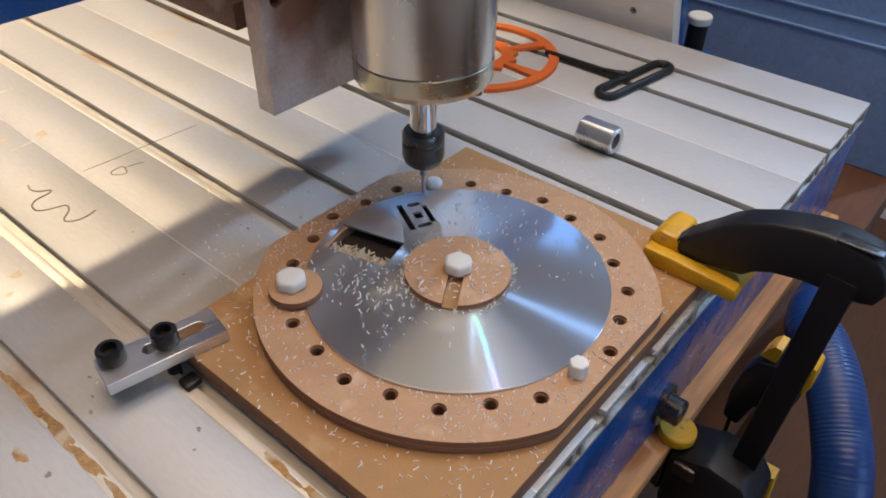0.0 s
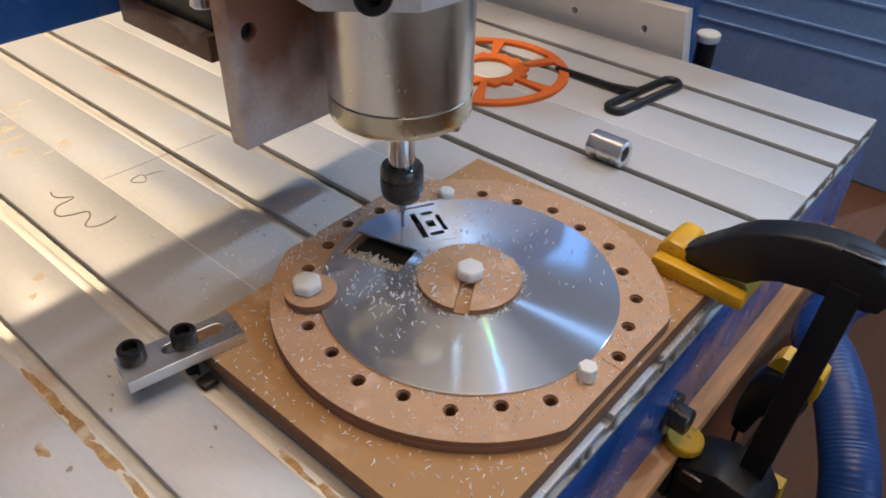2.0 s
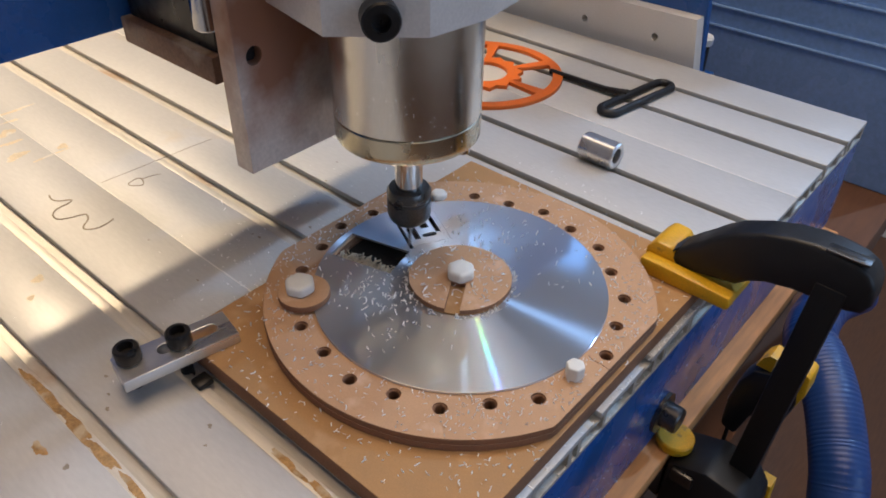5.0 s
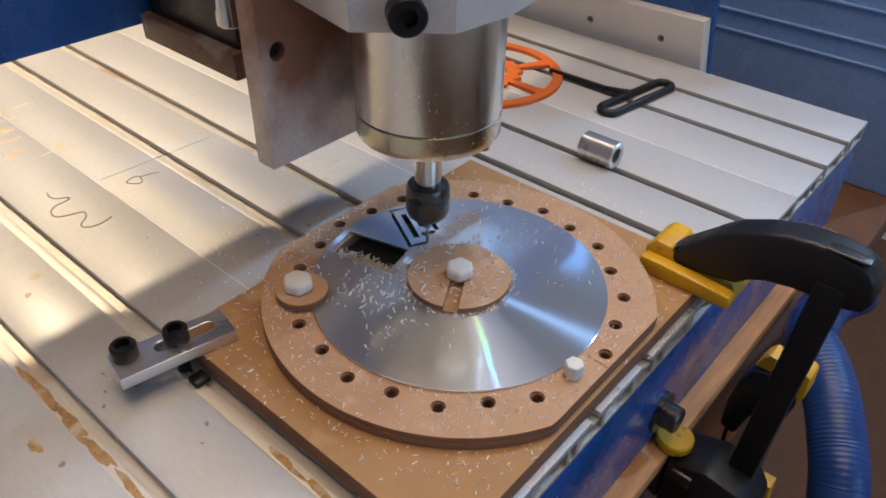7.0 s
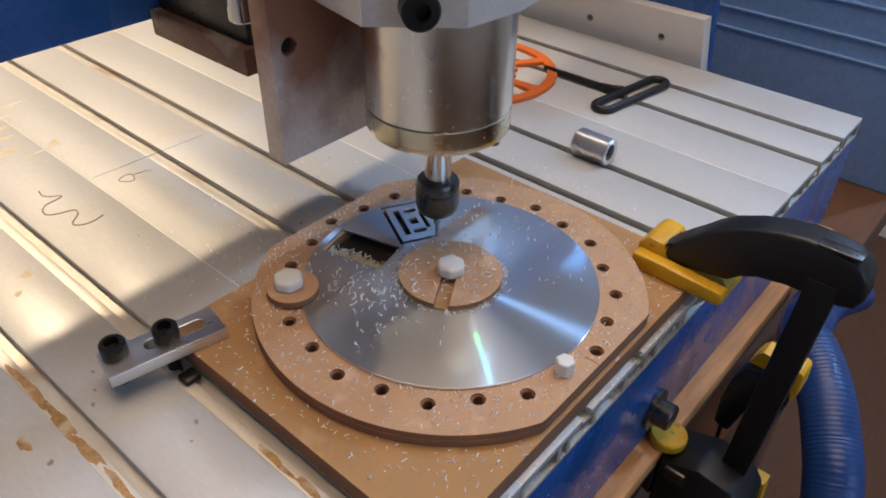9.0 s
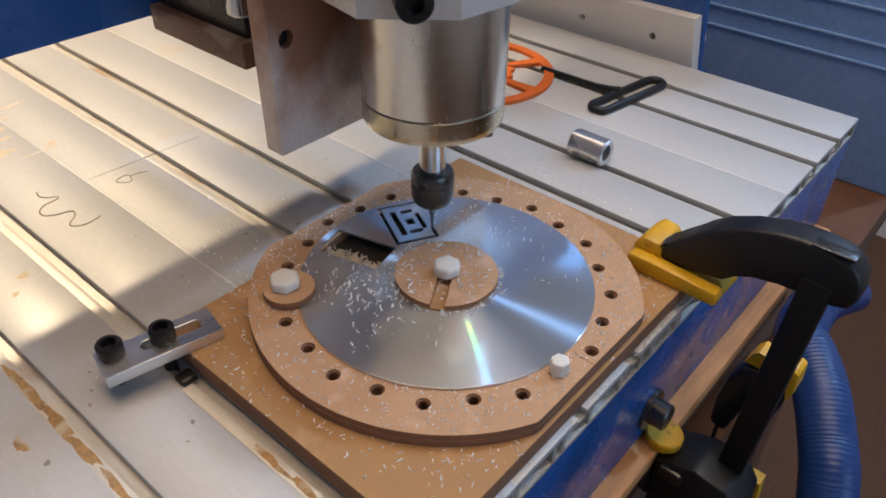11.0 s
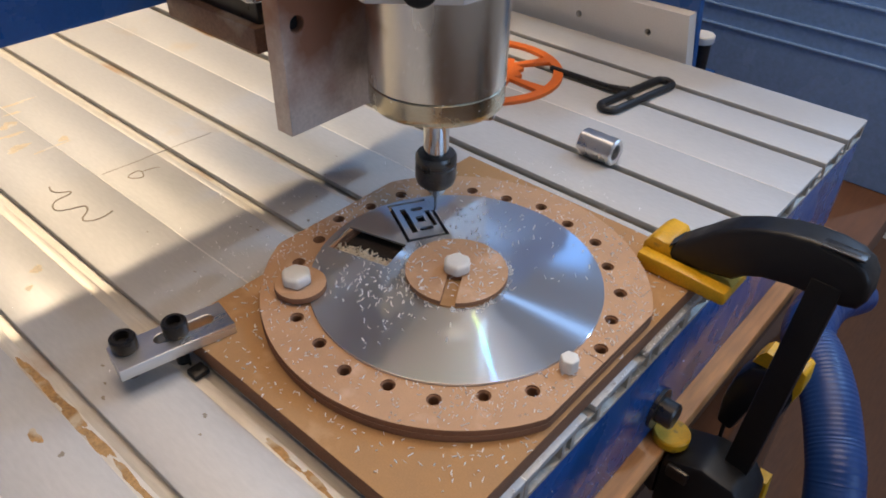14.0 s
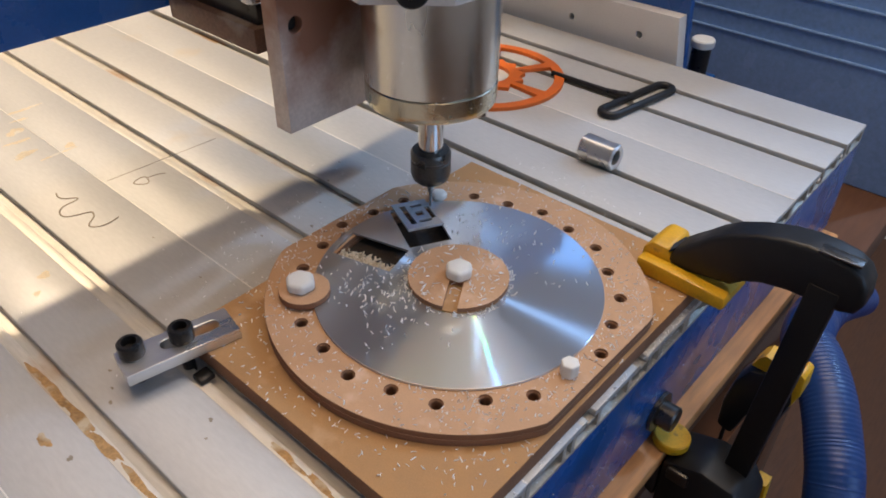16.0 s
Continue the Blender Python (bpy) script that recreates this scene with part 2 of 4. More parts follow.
def bm_lathe(bm, profile, segs=48, centre=(0, 0), m=None):
    """A body of revolution about z: (radius, height) pairs in millimetres, bottom to top."""
    rings = []
    for r, z in profile:
        if r < 1e-6:
            rings.append([bm.verts.new((centre[0] * M, centre[1] * M, z * M))])
        else:
            rings.append([bm.verts.new(((centre[0] + r * math.cos(2 * math.pi * i / segs)) * M, (centre[1] + r * math.sin(2 * math.pi * i / segs)) * M, z * M)) for i in range(segs)])
    for a, b in zip(rings, rings[1:]):
        for i in range(segs):
            j = (i + 1) % segs
            if len(a) == 1 and len(b) > 1:
                bm.faces.new((a[0], b[j], b[i]))
            elif len(b) == 1 and len(a) > 1:
                bm.faces.new((a[i], a[j], b[0]))
            elif len(a) > 1:
                bm.faces.new((a[i], a[j], b[j], b[i]))
    if m:
        bmesh.ops.transform(bm, matrix=m, verts=[v for r in rings for v in r])
    return bm


def bm_tube(bm, pts, radii, segs=16, closed=False):
    """A round tube through points in millimetres."""
    pts = [Vector(p) * M for p in pts]
    rings = []
    ref = Vector((0.13, 0.21, 0.97))
    for i, p in enumerate(pts):
        if closed:
            d = pts[(i + 1) % len(pts)] - pts[i - 1]
        else:
            d = pts[min(i + 1, len(pts) - 1)] - pts[max(i - 1, 0)]
        d.normalize()
        s = d.cross(ref).normalized()
        u = s.cross(d)
        r = (radii[i] if isinstance(radii, (list, tuple)) else radii) * M
        rings.append([bm.verts.new(p + (s * math.cos(2 * math.pi * k / segs) + u * math.sin(2 * math.pi * k / segs)) * r) for k in range(segs)])
    pairs = list(zip(rings, rings[1:])) + ([(rings[-1], rings[0])] if closed else [])
    for a, b in pairs:
        for k in range(segs):
            j = (k + 1) % segs
            bm.faces.new((a[k], a[j], b[j], b[k]))
    if not closed:
        bm.faces.new(rings[0][::-1])
        bm.faces.new(rings[-1])
    return bm


def bm_prism(bm, outline, lo, hi, axis="z"):
    """A polygon in millimetres swept between two heights along an axis: z (x, y), y (x, z) or x (y, z)."""
    def place(a, b, h):
        return {"z": (a, b, h), "y": (a, h, b), "x": (h, a, b)}[axis]
    bot = [bm.verts.new(Vector(place(a, b, lo)) * M) for a, b in outline]
    top = [bm.verts.new(Vector(place(a, b, hi)) * M) for a, b in outline]
    n = len(bot)
    fs = [bm.faces.new(bot[::-1]), bm.faces.new(top)]
    for i in range(n):
        fs.append(bm.faces.new((bot[i], bot[(i + 1) % n], top[(i + 1) % n], top[i])))
    bmesh.ops.recalc_face_normals(bm, faces=fs)
    return bm


def finish(me, smooth):
    if smooth:
        me.shade_smooth()
        me.set_sharp_from_angle(angle=radians(35))


def part(name, bm, material, parent=None, label="", smooth=True):
    """Links a bmesh as one mesh object, under a thing or a part."""
    me = bpy.data.meshes.new(name)
    bm.normal_update()
    bm.to_mesh(me)
    bm.free()
    me.materials.append(material)
    finish(me, smooth)
    ob = new(name, me)
    if parent:
        ob.parent = parent
    if label:
        tagged(ob, label)
    return ob


def sheet_part(name, loops, lo, hi, material, parent=None, label="", bevel=0.0, xf=None, edge=None):
    """A flat plate with holes: closed loops in millimetres (the first is the outline), between two heights."""
    cu = bpy.data.curves.new(name, "CURVE")
    cu.dimensions, cu.fill_mode = "2D", "BOTH"
    cu.extrude = (hi - lo) / 2 * M - bevel * M
    cu.bevel_depth, cu.bevel_resolution = bevel * M, 1
    cu.offset = -bevel * M
    for loop in loops:
        sp = cu.splines.new("POLY")
        sp.points.add(len(loop) - 1)
        for q, (x, y) in zip(sp.points, loop):
            q.co = (x * M, y * M, 0, 1)
        sp.use_cyclic_u = True
    tmp = new(name, cu)
    dg = bpy.context.evaluated_depsgraph_get()
    me = bpy.data.meshes.new_from_object(tmp.evaluated_get(dg))
    bpy.data.objects.remove(tmp)
    bpy.data.curves.remove(cu)
    me.transform(Matrix.Translation((0, 0, (lo + hi) / 2 * M)))
    if xf:
        me.transform(xf)
    me.materials.clear()
    me.materials.append(material)
    me.name = name
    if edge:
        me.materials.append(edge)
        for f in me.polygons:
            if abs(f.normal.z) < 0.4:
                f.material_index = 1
    finish(me, True)
    ob = new(name, me)
    if parent:
        ob.parent = parent
    if label:
        tagged(ob, label)
    return ob


def thing(name, label, category, group="", at=None, kind=""):
    ob = new(name)
    if at:
        ob.matrix_world = at
    return tagged(ob, label, category, group, kind)


def circle(r, cx=0.0, cy=0.0, n=64, a0=0.0):
    return [(cx + r * math.cos(a0 + 2 * math.pi * i / n), cy + r * math.sin(a0 + 2 * math.pi * i / n)) for i in range(n)]


def capsule(x0, y0, x1, y1, r, n=8):
    a = math.atan2(y1 - y0, x1 - x0)
    return [(x1 + r * math.cos(a - math.pi / 2 + math.pi * i / n), y1 + r * math.sin(a - math.pi / 2 + math.pi * i / n)) for i in range(n + 1)] + \
           [(x0 + r * math.cos(a + math.pi / 2 + math.pi * i / n), y0 + r * math.sin(a + math.pi / 2 + math.pi * i / n)) for i in range(n + 1)]


def rect(u0, u1, v0, v1, ang=0.0):
    c, s = math.cos(ang), math.sin(ang)
    return [(u * c - v * s, u * s + v * c) for u, v in ((u0, v0), (u1, v0), (u1, v1), (u0, v1))]


# ---- the table ----
TOP, END, FAR = -14.2, 75.0, 300.0
NEAR, BACK = -420.0, -700.0
DEPTH, LEDGE = 13.0, 1.5


def extrusion(y0, y1, slots):
    """One aluminium extrusion with T-slots and hollow chambers, open at its ends."""
    th = thing("table_extrusion", "silver aluminium T-slot extrusion with stains and scratches", "machine table", "extrusions of the machine table")
    edges = [y0 + 0.01] + [e for s in slots for e in s] + [y1 - 0.01]
    for a, b in zip(edges[::2], edges[1::2]):
        bm = bmesh.new()
        bm_box(bm, (BACK, a, TOP - 3.2), (END, b, TOP), 0.55)
        part("top_land", bm, ALU_TABLE, th)
    bm = bmesh.new()
    bm_box(bm, (BACK, y0 + 0.15, TOP - DEPTH), (END - 0.3, y1 - 0.15, TOP - DEPTH + 2.0), 0.2)
    part("bottom_skin", bm, ALU_SLOT, th)
    deep = 3.7 if y0 < 60 else 7.0
    for lo, hi in slots:
        ledge = lo + (hi - lo) * 0.5
        bm = bmesh.new()
        bm_box(bm, (BACK, lo - 2.0, TOP - 5.0), (END - 0.5, ledge, TOP - 3.25))
        bm_box(bm, (BACK, lo + 0.02, TOP - 3.25), (END - 0.5, ledge, TOP - LEDGE), 0.2)
        part("slot_ledge", bm, ALU_SLOT, th, "stained step along the slot")
        bm = bmesh.new()
        bm_box(bm, (BACK, ledge - 1.0, TOP - deep - 1.5), (END - 0.5, hi + 0.8, TOP - deep))
        part("slot_floor", bm, ALU_SLOT, th, "stained slot floor")
    # raised pale strip added for the edge highlight at the joint
    bm = bmesh.new()
    bm_box(bm, (BACK, y0 - 0.3, TOP - 0.4), (END, y0 + 0.3, TOP + 0.1), 0.2)
    part("joint_highlight", bm, ALU_LEG, th, "added pale strip standing for the highlight along the joint")
    webs = [y0 + 1.4, y1 - 1.4] + [e for lo, hi in slots for e in (lo - 4.2, hi + 4.2)]
    n = max(int((y1 - y0) // 22), 2)
    webs += [y0 + (y1 - y0) * i / n for i in range(1, n) if all(not lo - 7 < y0 + (y1 - y0) * i / n < hi + 7 for lo, hi in slots)]
    for y in webs:
        bm = bmesh.new()
        bm_box(bm, (BACK, y - 1.1, TOP - DEPTH + 2.0), (END - 0.3, y + 1.1, TOP - 3.2))
        part("web", bm, ALU_SLOT, th)
    return th


JOINTS = [-420.0, -287.0, -169.0, -51.0, 66.0, 184.5, FAR]
for ya, yb in zip(JOINTS, JOINTS[1:]):
    mid = {-420.0: [(-369, -360), (-333, -324)], -287.0: [(-251, -242), (-216, -207)], -169.0: [(-139.5, -130), (-99.8, -90)], -51.0: [(-17.5, -8.5), (22, 29.5)], 66.0: [(101, 108.5), (140.9, 147.1)], 184.5: [(221.9, 228.1), (258.9, 265.1)]}[ya]
    extrusion(ya, yb, mid)

# frame under the table end
frame_beam = thing("machine_frame", "blue painted steel end beam under the table", "machine frame")
bm = bmesh.new()
bm_box(bm, (10, -420, -95.5), (73.5, 308, TOP - DEPTH - 0.3), 1.5)
part("end_beam", bm, BLUE, frame_beam)
bm = bmesh.new()
bm_box(bm, (-700, 290, -125), (10, 308, TOP - DEPTH - 0.3), 2.5)
part("side_beam", bm, BLUE, frame_beam)
bm = bmesh.new()
bm_box(bm, (-700, -420, -125), (10, -380, TOP - DEPTH - 0.3), 2.5)
part("side_beam", bm, BLUE, frame_beam)

bm = bmesh.new()
bm_box(bm, (-700, 338, -125), (-45, 356, -36), 1.5)
part("rail", bm, BLUE, frame_beam)

# bench and floor, room shell
bench = thing("bench", "worn brown wooden workbench under the machine", "bench")
bm = bmesh.new()
bm_box(bm, (-800, -470, -200), (92, 540, -165.2), 2)
part("bench_top", bm, WOOD_DARK, bench)
bm = bmesh.new()
bm_box(bm, (34, -470, -106), (83.5, 304, -95.8), 1.5)
part("batten", bm, WOOD, bench, "orange-brown pine batten along the edge")
# riser takes the dark wood: shade below the batten put into colour
bm = bmesh.new()
bm_box(bm, (34, -470, -165), (72, 304, -106.2), 1.5)
part("riser", bm, WOOD_DARK, bench, "riser board coloured dark for the shade below the batten")
bm = bmesh.new()
bm_box(bm, (-700, -470, -165), (-640, 430, -125.5), 1.5)
part("batten", bm, WOOD, bench)
for lx, ly in ((-760, -430), (-760, 400), (55, -430), (55, 400)):
    bm = bmesh.new()
    bm_box(bm, (lx - 30, ly - 30, -900), (lx + 30, ly + 30, -200.2), 2)
    part("leg", bm, WOOD_DARK, bench)

bm = bmesh.new()
bm_box(bm, (-2400, -2200, -960), (2300, 1700, -900))
tagged(part("floor", bm, WOOD_DARK), "dull brown workshop floor", "floor", kind="structure")
bm = bmesh.new()
bm_box(bm, (-2400, -2200, 1650), (2300, 1700, 1700))
tagged(part("ceiling", bm, PLASTER), "plain pale workshop ceiling", "ceiling", kind="structure")
bm = bmesh.new()
bm_box(bm, (-2450, -2200, -900), (-2400, 1700, 1650))
tagged(part("wall_west", bm, PLASTER), "plain pale plaster wall", "wall", kind="structure")
SIDEWAYS = Matrix.Translation((2.30, 0, 0)) @ Matrix(((0, 0, 1, 0), (1, 0, 0, 0), (0, 1, 0, 0), (0, 0, 0, 1)))
east = sheet_part("wall_east", [[(-2200, -900), (1700, -900), (1700, 1650), (-2200, 1650)], [(-600, 200), (700, 200), (700, 1300), (-600, 1300)]], 0, 50, PLASTER, None, "", 0, SIDEWAYS)
tagged(east, "pale plaster wall with a window opening", "wall", kind="structure")
bm = bmesh.new()
bm_box(bm, (-2450, -2250, -900), (2350, -2200, 1650))
tagged(part("wall_south", bm, PLASTER), "plain pale plaster wall", "wall", kind="structure")
UPRIGHT = Matrix.Translation((0, 1.70, 0)) @ Matrix.Rotation(radians(90), 4, "X")
north = sheet_part("wall_north", [[(-2450, -900), (2350, -900), (2350, 1650), (-2450, 1650)], [(-1200, 910), (-240, 910), (-240, 1540), (-1200, 1540)]], -60, 0, PLASTER, None, "", 0, UPRIGHT)
tagged(north, "pale plaster wall with a window opening", "wall", kind="structure")

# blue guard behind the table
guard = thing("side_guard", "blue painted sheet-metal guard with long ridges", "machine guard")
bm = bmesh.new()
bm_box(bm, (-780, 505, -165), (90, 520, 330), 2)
part("guard_sheet", bm, BLUE_GUARD_LIT, guard)
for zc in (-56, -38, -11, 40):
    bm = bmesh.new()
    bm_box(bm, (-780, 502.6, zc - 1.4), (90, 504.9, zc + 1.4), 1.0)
    part("ridge", bm, BLUE_GUARD_LIT, guard)


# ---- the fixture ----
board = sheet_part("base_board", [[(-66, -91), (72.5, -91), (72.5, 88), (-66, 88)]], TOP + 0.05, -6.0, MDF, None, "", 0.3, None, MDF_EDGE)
tagged(board, "brown fibreboard base plate clamped on the table", "board")
EVEN, ODD = 66.5, 64.4
A0 = radians(94.1)


def hole_at(k):
    r = EVEN if k % 2 == 0 else ODD
    a = A0 - radians(15) * k
    return r * math.cos(a), r * math.sin(a)


FLAT = 71.0
outer = [(max(-71.5, min(FLAT, x)), y) for x, y in circle(79.3, n=160)]
ring = thing("fixture_ring", "pale brown fibreboard ring with a circle of drilled holes", "fixture")
loops = [outer, circle(56.0, n=96)] + [circle(2.6, *hole_at(k), n=20) for k in range(24)]
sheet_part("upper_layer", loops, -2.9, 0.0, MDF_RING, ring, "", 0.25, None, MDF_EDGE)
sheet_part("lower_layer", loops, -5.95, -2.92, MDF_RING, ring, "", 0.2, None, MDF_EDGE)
bm = bmesh.new()
saw = [(2.56, -5.6)]
for k in range(6):
    saw += [(2.05, -5.3 + 0.85 * k), (2.56, -4.9 + 0.85 * k)]
bm_lathe(bm, saw, 16)
bmesh.ops.reverse_faces(bm, faces=bm.faces[:])
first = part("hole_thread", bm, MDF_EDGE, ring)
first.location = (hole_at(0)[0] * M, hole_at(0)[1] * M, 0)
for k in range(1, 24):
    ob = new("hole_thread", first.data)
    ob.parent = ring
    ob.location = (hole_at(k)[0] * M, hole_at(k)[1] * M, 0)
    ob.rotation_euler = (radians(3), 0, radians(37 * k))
bm = bmesh.new()
bm_tube(bm, [(61.5, 0.4, -0.05), (64, -0.9, -0.02), (67, -0.5, -0.02), (70.8, -0.9, -0.05)], 0.18, 6)
part("crack", bm, MDF_EDGE, ring, "dark crack across the ring")
hub_base = thing("centre_support", "round fibreboard support under the disc", "support")
bm = bmesh.new()
bm_lathe(bm, [(0, -5.95), (19, -5.95), (19, -0.05), (0, -0.05)])
part("centre_support_body", bm, MDF_EDGE, hub_base)


def nylon_bolt(x, y, z, across, high, turn, label, bevel=1.5):
    th = thing("nylon_bolt", label, "bolt", "white nylon bolts", pose(x * M, y * M, z * M, 0, 0, turn))
    bm = bmesh.new()
    r = across / math.sqrt(3)
    hexa = [(r * math.cos(radians(60 * i)), r * math.sin(radians(60 * i))) for i in range(6)]
    bm_prism(bm, hexa, 0, high - 0.01)
    bmesh.ops.bevel(bm, geom=[e for e in bm.edges], offset=bevel * M, segments=4, affect="EDGES", profile=0.5)
    part("bolt_head", bm, NYLON, th)
    bm = bmesh.new()
    bm_lathe(bm, [(0, -5), (2.3, -5), (2.3, 0.2), (0, 0.2)], 16)
    part("bolt_shank", bm, NYLON, th)
    return th


# ---- the optical disc ----
PART_A = radians(-28)
CUT = (-57.0, -28.6, -11.2, 6.8)
GROOVE = 1.5
disc = thing("optical_disc", "silver mirror-faced compact disc partly milled, with rainbow sheen", "disc")
u0, u1, v0, v1 = CUT
outer_cut = rect(u0 - GROOVE / 2, u1 + GROOVE / 2, v0 - GROOVE / 2, v1 + GROOVE / 2, PART_A)
CA = radians(14.5)
first_cut = rect(-57.0, -28.2, -8.6, 8.2, CA)
sheet_part("disc_body", [circle(60.0, n=160), circle(7.5, n=32), outer_cut, first_cut], 0.02, 1.2, DISC, disc, "", 0.08)

# added dark sheet: the pocket's shade put in as colour
liner = thing("pocket_shade_sheet", "added dark sheet standing for shade in the pocket under the disc", "liner")
sheet_part("liner_body", [circle(55.6, n=96), circle(19.3, n=48)], -5.9, -4.2, POCKET_SHADE, liner)

nylon_bolt(0.3, -0.2, 4.2, 10.5, 5.2, 10, "white nylon hex bolt holding the round hub cap")
nylon_bolt(-41.5, -49.0, 4.0, 11, 5.0, 25, "white nylon hex bolt on the round clamp washer")
nylon_bolt(*hole_at(7), 0.02, 6.3, 6.2, 15, "white nylon bolt head gripping the rim of the disc", 0.7)
nylon_bolt(*hole_at(21), 0.02, 7.5, 3.8, 40, "white nylon bolt head gripping the rim of the disc")
hub = thing("hub_cap", "round fibreboard hub cap with a slot, dusted with chips", "clamp disc")
notch = radians(-59)
side = math.asin(3.0 / 21.0)
cap = [(21.0 * math.cos(notch + side + (2 * math.pi - 2 * side) * i / 71), 21.0 * math.sin(notch + side + (2 * math.pi - 2 * side) * i / 71)) for i in range(72)]
cap += [(4.5 * math.cos(notch) + 3.0 * math.sin(notch) * k, 4.5 * math.sin(notch) - 3.0 * math.cos(notch) * k) for k in (1, -1)]
sheet_part("cap_body", [cap], 2.2, 4.2, MDF_RING, hub, "", 0.0, None, MDF_EDGE)
sheet_part("cap_base", [circle(20.7, n=72)], 1.25, 2.18, MDF, hub, "", 0.1)

washer = thing("clamp_washer", "small round fibreboard washer pressing on the disc rim", "washer")
sheet_part("washer_body", [circle(10.3, -40.3, -48.3, n=48)], 1.25, 4.0, MDF_RING, washer, "", 0.25, None, MDF_EDGE)

# ---- the spindle head, carried by the gantry ----
AX, AY = -27.2, 11.1
head = thing("milling_head", "milling spindle with collet and cutter on its aluminium plate", "spindle")
bm = bmesh.new()
bm_lathe(bm, [(0, 66.9), (27.8, 66.9), (28.2, 67.3), (28.2, 190), (0, 190)], 72, (AX, AY))
spindle = part("spindle_body", bm, STEEL, head, "polished steel spindle housing")
bm = bmesh.new()
bm_lathe(bm, [(0, 56.5), (26.4, 56.5), (27.7, 57.2), (28.2, 58.2), (28.2, 60), (28.2, 66.3), (27.8, 66.7), (0, 66.7)], 72, (AX, AY))
part("spindle_cap", bm, BRASSY, spindle, "dull brassy end cap")
bm = bmesh.new()
bm_lathe(bm, [(0, 28), (5.6, 28), (5.6, 56.6), (0, 56.6)], 40, (AX, AY))
part("spindle_shaft", bm, CHROME, spindle)
bm = bmesh.new()
bm_lathe(bm, [(0, 14.6), (6.4, 14.6), (8.4, 16.6), (9.2, 19.5), (9.2, 25.3), (8.7, 25.8), (8.7, 26.6), (9.2, 27.2), (9.2, 29.6), (8.3, 31), (5.7, 31.4), (0, 31.4)], 48, (AX, AY))
collet = part("collet_nut", bm, DARK_STEEL, head, "dark steel collet nut")
bm = bmesh.new()
bm_lathe(bm, [(0, -1.2), (0.75, -1.2), (0.75, 7.5), (1.55, 9.0), (1.55, 15), (0, 15)], 16, (AX, AY))
part("cutter", bm, CHROME, collet, "thin carbide end mill")
YZ = Matrix.Translation((-0.0651, 0, 0)) @ Matrix(((0, 0, 1, 0), (1, 0, 0, 0), (0, 1, 0, 0), (0, 0, 0, 1)))
plate = sheet_part("mount_plate", [[(-39.6, 46.0), (95, 46.0), (95, 260), (-39.6, 260)], circle(3.4, -31.6, 90.8, 28)], -4.9, 4.9, ALU_PLATE, head, "thick grey aluminium mounting plate with rusty smears", 0.4, YZ)
bm = bmesh.new()
bm_box(bm, (-66, -34.6, 87.8), (-64, -28.6, 93.8), 0.2)
part("plug", bm, BLACK_OX, plate)
bm = bmesh.new()
bm_prism(bm, [(-60.1, -24), (-22, -32), (3, -10), (6, 14), (2, 40), (-30, 47), (-60.1, 47)], 108, 190)
block = part("spindle_clamp", bm, ALU_BLOCK, head, "pale aluminium clamp block round the spindle")
bm = bmesh.new()
bm_box(bm, (-161, -28, 67.6), (-94, 60, 79), 0.8)
part("slide_block", bm, RUST, head, "brown rusty steel slide block")
bm = bmesh.new()
bm_box(bm, (-159, -24, 79), (-96, 60, 230), 0.8)
part("slide_body", bm, BLACK_OX, head, "dark slide body")
bm = bmesh.new()
bm_lathe(bm, [(0, 96), (4.2, 96), (5, 96.8), (5, 250), (0, 250)], 28, (-81, -35))
part("guide_rod", bm, CHROME, head, "chromed guide rod")
aim = Vector((0.80, -0.60, 0.0)).to_track_quat("Z", "Y").to_matrix().to_4x4()
bm = bmesh.new()
bm_lathe(bm, [(0, 0), (6.2, 0), (6.2, 6.4), (5.6, 7.0), (3.0, 7.0), (2.8, 3.5), (0, 3.5)], 32, (0, 0), Matrix.Translation((-0.0088, -0.0205, 0.1150)) @ aim)
part("cap_screw", bm, BLACK_OX, block, "black socket cap screw")
bm = bmesh.new()
r = Matrix.Rotation(radians(14), 4, "Z")
bm_lathe(bm, [(0, 0), (2.4, 0), (2.9, 0.5), (2.9, 4.0), (0, 4.0)], 18, (0, 0), Matrix.Translation((AX * M, AY * M, 0)) @ r @ Matrix.Translation((0.0235, 0, 0.0534)))
part("set_screw", bm, CHROME, spindle)

rnd = random.Random(12)
bm = bmesh.new()
for _ in range(90):
    a, z = rnd.gauss(-32, 26), rnd.uniform(60, 108)
    if -120 < a < 60:
        c = Vector(((AX + 28.2 * math.cos(radians(a))) * M, (AY + 28.2 * math.sin(radians(a))) * M, z * M))
        r = rnd.uniform(0.07, 0.27) * M
        t = Vector((-math.sin(radians(a)), math.cos(radians(a)), 0))
        o = Vector((math.cos(radians(a)), math.sin(radians(a)), 0))
        q = [bm.verts.new(c + t * r * x + Vector((0, 0, r * y * rnd.uniform(0.6, 1.6))) - o * 0.0001) for x, y in ((-1, -1), (1, -1), (1, 1), (-1, 1))]
        tip_v = bm.verts.new(c + o * r * 0.8)
        for i in range(4):
            bm.faces.new((q[i], q[(i + 1) % 4], tip_v))
tagged(part("dust_specks", bm, CLEAR_BITS, spindle, "white specks of plastic dust"), kind="stuff")

